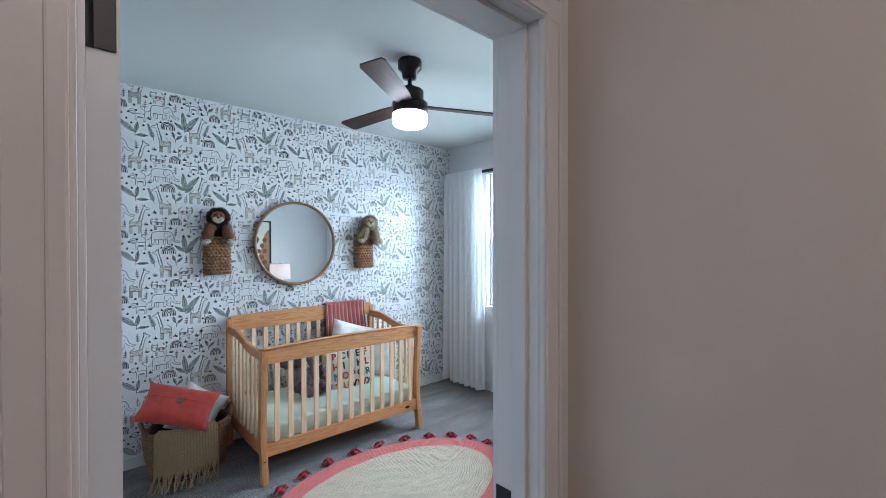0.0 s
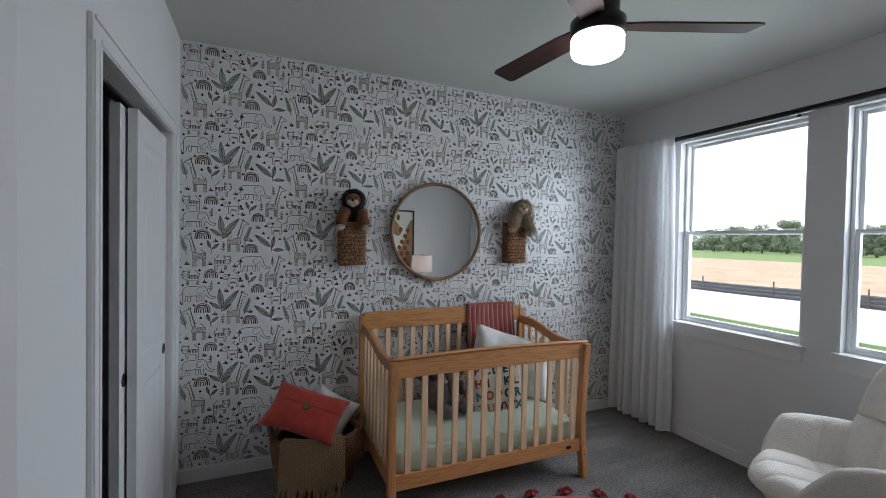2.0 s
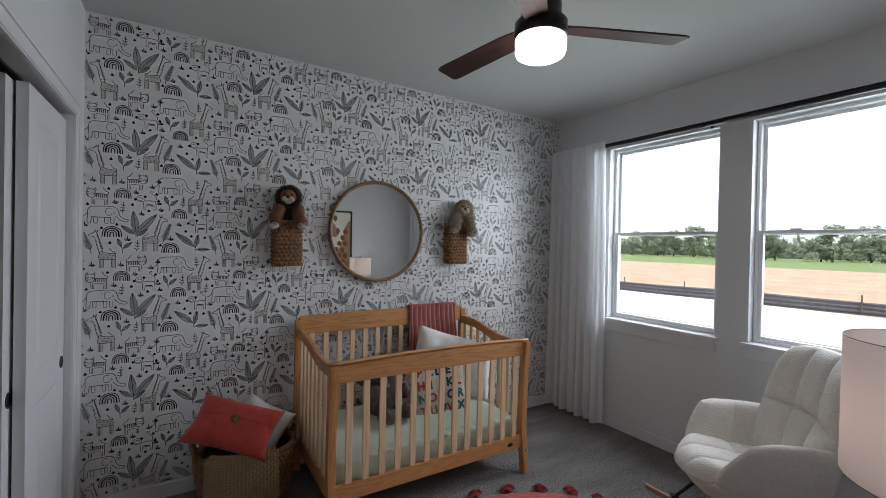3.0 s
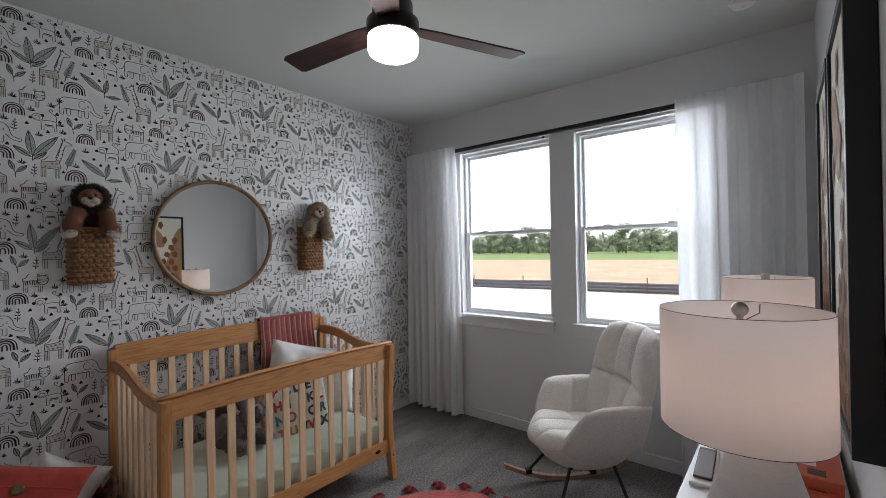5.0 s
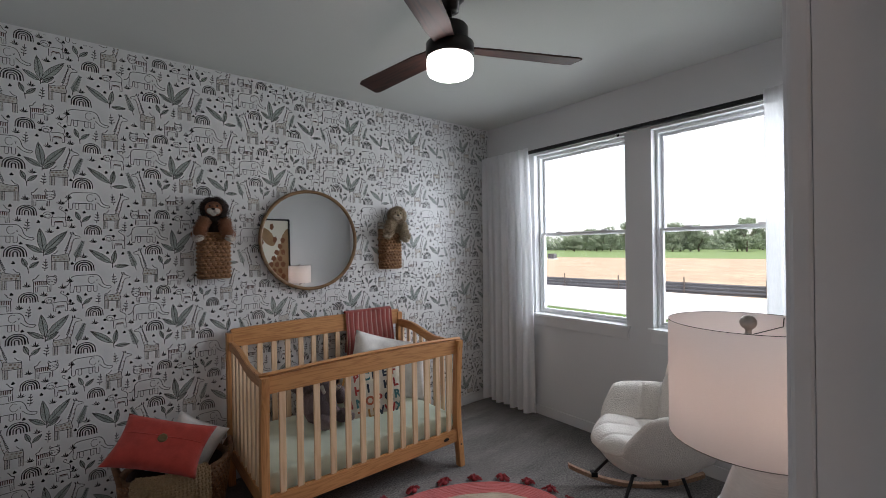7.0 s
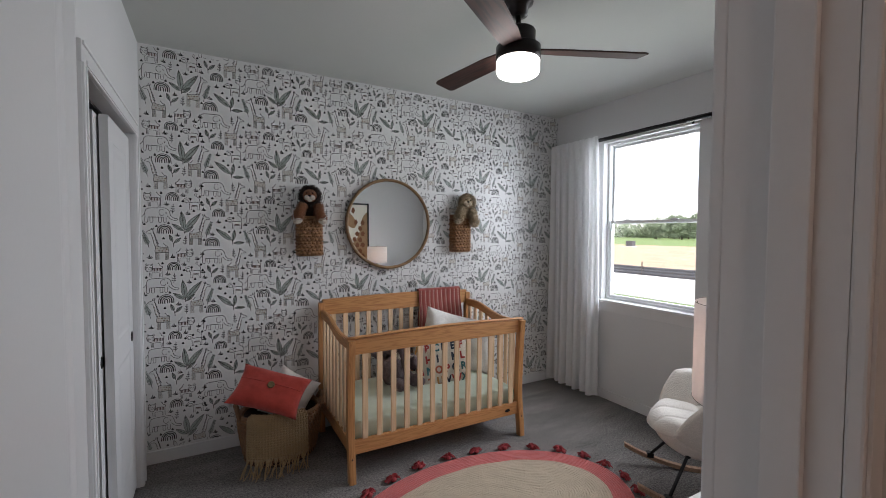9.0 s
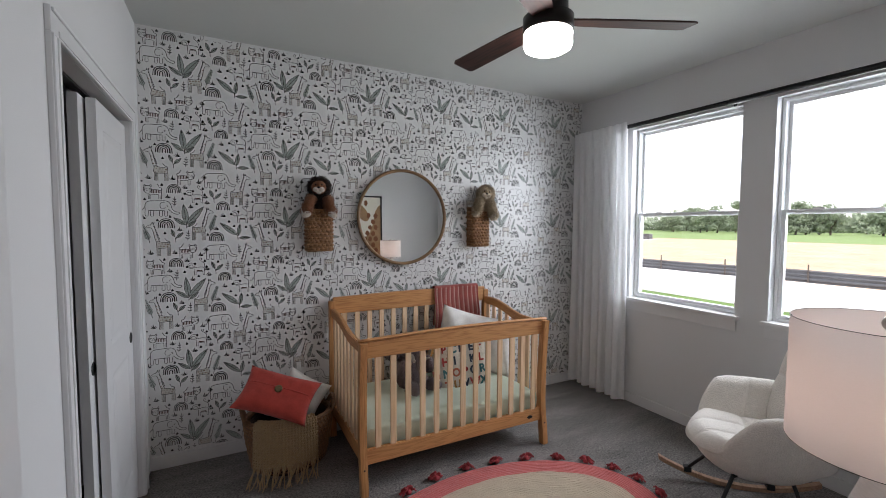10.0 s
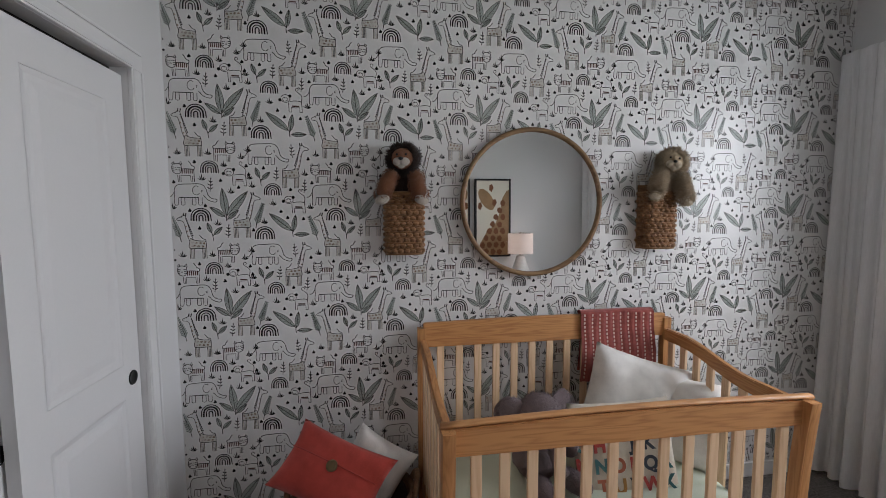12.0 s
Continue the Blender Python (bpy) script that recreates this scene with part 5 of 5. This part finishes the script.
switch = thing("light_switch", pose(1.27, Y0, 1.42), "white rocker light switch plate", "light switch")
part("plate", box(-0.036, 0.036, 0.0, 0.006, -0.058, 0.058, 0.003), PLASTIC, switch)
part("rocker", moved(box(-0.017, 0.017, 0.004, 0.011, -0.033, 0.033, 0.002), pose(0, 0, 0, 4, 0, 0)), PLASTIC, switch)
for z in (-0.047, 0.047):
    part("screw", moved(lathe([(0.001, 0.0015), (0.003, 0.001), (0.0032, 0)], 10), pose(0, 0.006, z, -90, 0, 0)), PLASTIC, switch)

# added hallway light, unseen behind the walker, assumed from the hall's warm tone
hall_lamp = thing("hall_ceiling_light", pose(0.35, -0.75, H), "unseen warm hallway ceiling light, added to light the hall", "ceiling light")
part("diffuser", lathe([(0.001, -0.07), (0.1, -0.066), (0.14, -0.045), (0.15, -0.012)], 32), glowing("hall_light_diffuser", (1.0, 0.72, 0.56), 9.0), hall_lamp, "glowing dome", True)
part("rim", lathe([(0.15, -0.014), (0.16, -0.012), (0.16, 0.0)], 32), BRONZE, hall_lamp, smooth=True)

# ---- wallpaper print ----
class Print:
    """Flat ink on the papered wall: strokes and fills in metres on the wall's plane."""

    def __init__(self):
        self.verts, self.faces, self.mats = [], [], []
        self.at, self.flip, self.k = (0.0, 0.0), 1, 1.0

    def place(self, x, z, flip=1, k=1.0):
        self.at, self.flip, self.k = (x, z), flip, k

    def put(self, p, lift):
        self.verts.append((self.at[0] + self.flip * p[0] * self.k, lift, self.at[1] + p[1] * self.k))
        return len(self.verts) - 1

    def stroke(self, pts, wide=0.0022, mat=1, closed=False):
        n = len(pts)
        wide *= 1.5
        left, right = [], []
        for i, (x, z) in enumerate(pts):
            a, b = (pts[i - 1], pts[(i + 1) % n]) if closed else (pts[max(i - 1, 0)], pts[min(i + 1, n - 1)])
            dx, dz = b[0] - a[0], b[1] - a[1]
            d = math.hypot(dx, dz) or 1.0
            ox, oz = -dz / d * wide / 2, dx / d * wide / 2
            left.append(self.put((x + ox, z + oz), 0.0016)), right.append(self.put((x - ox, z - oz), 0.0016))
        for i in range(n if closed else n - 1):
            j = (i + 1) % n
            self.faces.append((left[i], left[j], right[j], right[i])), self.mats.append(mat)

    def fill(self, pts, mat=2):
        self.faces.append(tuple(self.put(p, 0.001) for p in pts)), self.mats.append(mat)

    def arc(self, cx, cz, rx, rz, a0, a1, n=9):
        return [(cx + rx * math.cos(a0 + (a1 - a0) * i / n), cz + rz * math.sin(a0 + (a1 - a0) * i / n)) for i in range(n + 1)]


UNIT = 0.00083


def curve(pts, steps=4):
    """A smooth line through the given points."""
    out = []
    for i in range(len(pts) - 1):
        p0, p1, p2, p3 = pts[max(i - 1, 0)], pts[i], pts[i + 1], pts[min(i + 2, len(pts) - 1)]
        for k in range(steps):
            t = k / steps
            out.append(tuple(0.5 * (2 * b + (c - a) * t + (2 * a - 5 * b + 4 * c - d) * t * t + (3 * b - a - 3 * c + d) * t ** 3) for a, b, c, d in zip(p0, p1, p2, p3)))
    return out + [pts[-1]]


def leaf(pr, base, tip, wide, mat=2, veins=6):
    """A drawn leaf from base to tip: washed fill, outline, midrib and slanting veins."""
    dx, dz = tip[0] - base[0], tip[1] - base[1]
    def at(a, b):
        return (base[0] + a * dx - b * dz * wide, base[1] + a * dz + b * dx * wide)
    side = [(i / 10, 0.5 * math.sin(math.pi * (i / 10) ** 0.85) ** 0.9) for i in range(11)]
    shape = [at(p, q) for p, q in side] + [at(p, -q) for p, q in side[-2:0:-1]]
    pr.fill(shape, mat)
    pr.stroke(shape, 1.7, 1, True)
    pr.stroke([at(-0.05, 0), at(0.97, 0)], 2.0)
    for i in range(1, veins + 1):
        a = 0.1 + 0.68 * i / veins
        q = 0.5 * math.sin(math.pi * min(1, a + 0.12) ** 0.85) * 0.82
        for sgn in (-1, 1):
            pr.stroke([at(a, 0), at(min(1, a + 0.13), sgn * q)], 0.9)


def plant_tall(pr):
    leaf(pr, (0, 30), (-17, 180), 0.27)
    leaf(pr, (4, 28), (118, 165), 0.24, veins=7)
    leaf(pr, (-6, 22), (-84, 77), 0.3)
    leaf(pr, (6, 8), (66, 58), 0.3)
    pr.stroke(curve([(0, 36), (1, 15), (0, -2)]), 2.6)


def plant_broad(pr):
    leaf(pr, (-6, 32), (-127, 130), 0.25, veins=8)
    leaf(pr, (2, 30), (16, 122), 0.3)
    leaf(pr, (8, 10), (90, 12), 0.3)
    pr.stroke(curve([(-2, 34), (-2, 12), (0, -3)]), 2.6)


def rainbow(pr, k=1.0):
    for r, wd in ((44, 3.0), (32.5, 5.0), (20.5, 3.2), (8.5, 3.6)):
        pr.stroke([(k * r * 1.04, -24)] + pr.arc(0, 0, k * r, k * r * 0.94, 0, math.pi, 14) + [(-k * r * 1.03, -24 + r * 0.04)], wd * k, 0)


def wide_rainbow(pr):
    rainbow(pr, 1.14)


def big_beast(pr):
    """A plain outline: long back, four stub legs, drooping nose and round ear."""
    pr.stroke(curve([(-82, -12), (-82, 25), (-70, 48), (-45, 55), (0, 57), (40, 58), (62, 52), (78, 30), (88, -5), (108, -22), (128, -25)]), 2.3)
    pr.stroke(curve([(128, -25), (133, -30), (124, -41), (104, -38), (84, -28), (70, -12), (62, -6)]), 2.2)
    pr.stroke(curve([(-82, -10), (-84, -35), (-82, -55), (-68, -57), (-64, -40), (-62, -18)]), 2.0)
    pr.stroke([(-62, -16), (38, -16)], 2.6)
    for x in (-50, 6, 38):
        pr.stroke([(x, -17), (x - 1, -53), (x + 5, -58), (x + 15, -57), (x + 18, -52), (x + 18, -17)], 1.9)
    pr.stroke(curve([(-84, 12), (-94, -4), (-104, -13), (-114, -12)]), 2.2)
    pr.stroke(pr.arc(28, 22, 19, 25, 0.9, 5.7, 10), 1.8)
    pr.fill(pr.arc(56, 14, 3, 3.6, 0, 5.6, 6), 1)
    pr.stroke([(51, 20), (61, 23)], 1.4)


def tall_beast(pr):
    """A plain outline: patched body on thin legs, long dotted neck."""
    body = curve([(-42, -22), (-43, 5), (-36, 17), (-10, 18), (22, 24), (36, 32), (42, 10), (40, -22), (-42, -22)])
    pr.fill(body, 4)
    pr.stroke(body, 1.9)
    for x in (-40, -26, 24, 38):
        pr.fill([(x - 4, -22), (x - 4, -80), (x + 4, -80), (x + 4, -22)], 4)
        pr.stroke([(x - 4, -22), (x - 4, -80), (x + 4, -80), (x + 4, -22)], 1.3, 1)
    neck = curve([(22, 24), (36, 60), (46, 110), (56, 150), (62, 158), (82, 150), (100, 140), (98, 132), (72, 126), (62, 100), (52, 50), (42, 20)])
    pr.stroke(neck, 1.9)
    for x in (56, 68):
        pr.stroke([(x, 156), (x - 3, 172)], 3.4, 0)
    for i in range(9):
        pr.fill(pr.arc(25 + 3.7 * i, 48 + 11.5 * i, 4.2, 4.6, 0, 5.6, 6), 0)
    for x, z, r in ((-31, 4, 9), (-12, 6, 8), (8, 8, 9), (28, 10, 8), (-24, -12, 8), (-3, -12, 9), (18, -10, 9), (33, -12, 6), (45, 44, 5), (52, 72, 5), (57, 98, 5)):
        pr.fill(pr.arc(x, z, r * 0.82, r * 0.7, 0.3, 5.9, 7), 3)
    pr.stroke(curve([(-42, 8), (-40, 24), (-26, 30), (-16, 42), (-10, 50)]), 2.2)
    pr.fill(pr.arc(78, 148, 2.4, 2.4, 0, 5.6, 5), 0)


def striped_beast(pr):
    """A plain outline: striped body, round whiskered head, raised tail."""
    pr.stroke(curve([(-44, 14), (-10, 18), (20, 16)]), 2.2)
    pr.stroke([(-44, 14), (-45, -52), (-28, -52), (-26, -18), (22, -18), (22, -52), (36, -52), (38, -16)], 2.1)
    pr.stroke([(-36, -50), (-36, -20)], 1.6), pr.stroke([(29, -50), (29, -18)], 1.6)
    pr.stroke(curve([(20, 40), (18, 10), (30, -8), (48, -8), (62, 4), (66, 26), (58, 42), (40, 46), (20, 40)]), 2.3)
    for x in (21, 58):
        pr.stroke([(x - 6, 40), (x - 2, 56), (x + 8, 44)], 2.6, 0)
    for i in range(6):
        pr.stroke([(-36 + 10 * i, 16), (-35 + 10 * i, -8)], 3.0, 5)
    for z in (26, 16, 6):
        pr.stroke([(22, z), (32, z - 1)], 2.4, 0), pr.stroke([(53, z - 1), (64, z + 2)], 2.4, 0)
    for x in (37, 49):
        pr.fill(pr.arc(x, 24, 2.3, 2.6, 0, 5.6, 5), 0)
    pr.stroke([(38, 10), (43, 14), (48, 10)], 2.0)
    pr.stroke(curve([(-44, 12), (-48, 28), (-34, 36), (-26, 50), (-18, 60)]), 2.4)


def curl_beast(pr):
    """A plain outline: round face with dark ears, low body and a curling tail."""
    pr.stroke(pr.arc(-38, 22, 24, 21, 0, 6.28, 14), 1.9)
    pr.stroke(pr.arc(-40, 18, 14, 11, 0, 6.28, 10), 1.5)
    for x, z in ((-68, 14), (-14, 36)):
        pr.fill(pr.arc(x, z, 8.5, 9, 0, 5.9, 9), 0)
    for x in (-44, -34):
        pr.fill(pr.arc(x, 26, 2.4, 2.8, 0, 5.6, 5), 0)
    pr.stroke(curve([(-16, 6), (10, 10), (40, 8), (48, -6), (50, -52)]), 2.0)
    pr.stroke([(50, -52), (38, -52), (37, -26), (-8, -26), (-9, -52), (-20, -52), (-22, 0)], 2.0)
    pr.stroke([(-4, -18), (34, -19)], 4.2, 5)
    pr.stroke(curve([(46, 2), (50, 30), (42, 46), (26, 58), (16, 68), (22, 80), (32, 74), (28, 66)]), 2.0)


def sprig(pr):
    leaf(pr, (-8, 12), (-28, 68), 0.38, 2, 5)
    leaf(pr, (4, 2), (50, 44), 0.36, 2, 5)
    pr.stroke(curve([(-8, 16), (-2, -4), (0, -32)]), 2.4)
    pr.stroke([(-1, -6), (6, 4)], 2.0)


def fern(pr):
    pr.stroke(curve([(-20, -70), (-8, -20), (24, 70)]), 2.2)
    for i in range(9):
        t = i / 8
        x, z = -14 + 34 * t, -42 + 100 * t
        ln = 42 - 20 * t
        for ang in (0.45, 2.0):
            pr.stroke([(x, z), (x + ln * math.cos(ang) * 0.6, z + ln * math.sin(ang) * 0.7)], 5.0, 6)
            pr.stroke([(x, z), (x + ln * math.cos(ang) * 0.6, z + ln * math.sin(ang) * 0.7)], 1.6, 1)


def twig(pr):
    pr.stroke(curve([(-4, -36), (0, 0), (2, 34)]), 2.0, 1)
    for x, z, ang, ln in ((-3, -24, 0.6, 20), (-3, -22, 2.6, 20), (-1, -6, 0.7, 18), (-1, -4, 2.5, 20), (1, 12, 0.8, 16), (1, 14, 2.4, 16), (2, 28, 1.5, 14)):
        c, s = math.cos(ang), math.sin(ang)
        pr.fill([(x, z), (x + 0.5 * ln * c - 3.4 * s, z + 0.5 * ln * s + 3.4 * c), (x + ln * c, z + ln * s), (x + 0.5 * ln * c + 3.4 * s, z + 0.5 * ln * s - 3.4 * c)], 0)


def tuft(pr):
    for ang, ln in ((0.35, 23), (0.9, 23), (1.6, 34), (2.15, 25), (2.75, 25)):
        c, s = math.cos(ang), math.sin(ang)
        pr.fill([(0, -14), (0.5 * ln * c - 3.6 * s, 0.55 * ln * s - 12 + 3 * c), (ln * c, ln * s - 10), (0.5 * ln * c + 3.2 * s, 0.5 * ln * s - 13 - 3 * c)], 0)


def seed(pr):
    for x, z, r in ((-3, -3, 6), (3, -2, 6.5), (0, 6, 4.5)):
        pr.fill(pr.arc(x, z, r, r, 0, 5.6, 7), 0)


# one repeat of the paper: across to the right and down, in drawing units
PW, PH = 0.600, 0.4635
BEASTS = (
    (big_beast, 1, ((120, 90), (455, 312))),
    (tall_beast, 1, ((258, 195), (710, 470))),
    (tall_beast, -1, ((478, 583),)),
    (striped_beast, 1, ((625, 80),)),
    (striped_beast, -1, ((432, 192),)),
    (curl_beast, 1, ((692, 212), (282, 362))),
)
PLANTS = (
    (plant_tall, 1, ((630, 455),)),
    (plant_broad, 1, ((262, 545),)),
    (sprig, 1, ((100, 230), (558, 533))),
    (fern, 1, ((802, 428),)),
    (fern, -1, ((375, 500),)),
    (twig, 1, ((183, 200), (332, 266), (557, 260), (638, 515))),
    (twig, -1, ((268, 72),)),
    (rainbow, 1, ((555, 172), (160, 292))),
    (wide_rainbow, 1, ((500, 434), (110, 537))),
)
SMALL = (
    (tuft, 1, ((398, 85), (335, 192), (550, 85), (718, 105), (755, 65), (628, 148), (40, 215), (160, 358), (360, 378), (770, 260), (660, 293), (585, 468), (110, 460), (514, 222))),
    (seed, 1, ((355, 112), (480, 137), (608, 235), (372, 245), (755, 200), (255, 283), (525, 372), (445, 398), (235, 440), (320, 447), (200, 405), (490, 495), (50, 508), (115, 165), (700, 272), (25, 155))),
)


def jungle(x0, x1, z0, z1):
    pr = Print()
    for i in range(-2, 7):
        for j in range(-2, 6):
            for draw, flip, spots in BEASTS + PLANTS + SMALL:
                for cx, cy in spots:
                    x, z = 0.309 + 0.000835 * cx + i * PW, 2.372 - 0.000835 * cy + (1 - j) * PH
                    if x0 - 0.14 < x < x1 + 0.14 and z0 - 0.16 < z < z1 + 0.16:
                        pr.place(x, z, flip, UNIT)
                        draw(pr)
    ok = [x0 <= v[0] <= x1 and z0 <= v[2] <= z1 for v in pr.verts]
    keep = [k for k, f in enumerate(pr.faces) if all(ok[q] for q in f)]
    me = bpy.data.meshes.new("wallpaper_print")
    me.from_pydata([(x, Y1 - lift, z) for x, lift, z in pr.verts], [], [pr.faces[k] for k in keep])
    for mt in (INK, LINE, SAGE, TAN, BUFF, RUST, SAGE):
        me.materials.append(mt)
    me.polygons.foreach_set("material_index", [pr.mats[k] for k in keep])
    ob = new("wallpaper_print", me)
    ob.parent = north
    return tagged(ob, "grey and black line print of leaves, rainbows and beasts", "", "", "stuff")


jungle(0.002, X1 - 0.002, 0.088, H - 0.002)

# ---- outside ----
GZ = -0.3
bm = bmesh.new()
def strip(x0, x1, mat, z=GZ, y0=-900.0, y1=900.0):
    global bm
    own = bmesh.new()
    own.faces.new([own.verts.new(p) for p in ((x0, y0, z), (x1, y0, z), (x1, y1, z), (x0, y1, z))])
    bm = joined(bm, own, mat)
strip(-900, 11.35, 0), strip(11.35, 17.4, 1), strip(17.4, 59, 2), strip(59, 2500, 3)
setting("ground", bm, [GRASS, CONCRETE, STRAW, MEADOW], "lawn, pale concrete road, dry straw field and meadow", "ground")
part("kerb", box(11.21, 11.35, -90, 90, GZ, GZ + 0.02), CONCRETE, None)
tagged(bpy.data.objects["kerb"], "low pale concrete kerb beside the lawn", "kerb", "", "structure")
fence = thing("silt_fence", pose(17.55, 6.0, GZ, 0, 0, 4.5), "low grey silt fence on thin stakes along the road", "fence")
part("fabric", surface(lambda u, v: (0.05 * math.sin(u * 160) + 0.05 * (1 - v) + 0.02 * math.sin(v * 19), -46 + 110 * u, v * (0.4 + 0.015 * math.sin(u * 90))), 300, 10), SILT, fence)
for k in range(45):
    part("stake", box(-0.03, 0.0, -46 + 2.5 * k, -45.965 + 2.5 * k, 0, 0.6), BARK, fence)


def broadleaf(x, y, h, seed_no):
    rnd = random.Random(seed_no)
    root = thing("tree", pose(x, y, GZ), "green broadleaf tree on the far edge of the meadow", "tree", "far tree line")
    bm = tube([(0, 0, 0), (0.1, 0.05, h * 0.2), (0, 0.1, h * 0.5)], lambda s: h * 0.025 * (1.2 - s), 6)
    for k in range(6):
        a = rnd.uniform(0, 6.28)
        bm = tube([(0, 0.05, h * rnd.uniform(0.18, 0.4)), (h * 0.2 * math.cos(a), h * 0.2 * math.sin(a), h * 0.55), (h * 0.34 * math.cos(a), h * 0.34 * math.sin(a), h * rnd.uniform(0.6, 0.8))], lambda s: h * 0.012 * (1.2 - s), 5, bm)
    part("trunk", bm, BARK, root)
    verts, faces = [], []
    clumps = [(rnd.uniform(-0.36, 0.36) * h, rnd.uniform(-0.36, 0.36) * h, h * rnd.uniform(0.14, 0.93), h * rnd.uniform(0.09, 0.17)) for _ in range(30)]
    for cx, cy, cz, r in clumps:
        squeeze = 1.15 - 0.55 * cz / h
        for _ in range(70):
            a, b, q = rnd.uniform(0, 6.28), math.acos(rnd.uniform(-1, 1)), r * rnd.uniform(0.55, 1.1)
            p = Vector((cx * squeeze + q * math.sin(b) * math.cos(a), cy * squeeze + q * math.sin(b) * math.sin(a), cz + q * 0.8 * math.cos(b)))
            u = Vector((rnd.uniform(-1, 1), rnd.uniform(-1, 1), rnd.uniform(-1, 1))).normalized()
            w = u.orthogonal().normalized()
            s = rnd.uniform(0.16, 0.32)
            base = len(verts)
            verts += [p - u * s, p + w * s * 0.7, p + u * s, p - w * s * 0.7]
            faces.append((base, base + 1, base + 2, base + 3))
    me = bpy.data.meshes.new("crown")
    me.from_pydata(verts, [], faces)
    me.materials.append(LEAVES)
    ob = new("crown", me)
    ob.parent = root
    return root


models = [broadleaf(112, 20 + 14 * k, 5.6 + 0.8 * k, 70 + k) for k in range(3)]
rnd = random.Random(77)
for k in range(130):
    y = -60 + k * 2.3 + rnd.uniform(-3, 3)
    o = copy_thing(models[k % 3], pose(118 + rnd.uniform(-9, 30), y, GZ, 0, 0, rnd.uniform(0, 360)))
    o.scale = [rnd.uniform(0.8, 1.15)] * 3
verts, faces = [], []
for _ in range(15000):
    p = Vector((rnd.uniform(150, 164), rnd.uniform(-160, 400), GZ + rnd.uniform(0, 6.5) * (0.75 + 0.25 * math.sin(rnd.uniform(0, 6)))))
    u = Vector((rnd.uniform(-1, 1), rnd.uniform(-1, 1), rnd.uniform(-1, 1))).normalized()
    w = u.orthogonal().normalized()
    s = rnd.uniform(0.6, 1.3)
    base = len(verts)
    verts += [p - u * s, p + w * s * 0.7, p + u * s, p - w * s * 0.7]
    faces.append((base, base + 1, base + 2, base + 3))
me = bpy.data.meshes.new("far_woods")
me.from_pydata(verts, [], faces)
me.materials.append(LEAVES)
tagged(new("far_woods", me), "low line of far green woods behind the meadow", "woods", "", "stuff")
util = thing("utility_box", pose(50, 38, GZ), "small dark green utility cabinet in the field", "utility box")
part("cabinet", box(-0.35, 0.35, -0.5, 0.5, 0.1, 0.8, 0.05), SILT, util)
part("plinth", box(-0.45, 0.45, -0.6, 0.6, 0, 0.1, 0.02), CONCRETE, util)
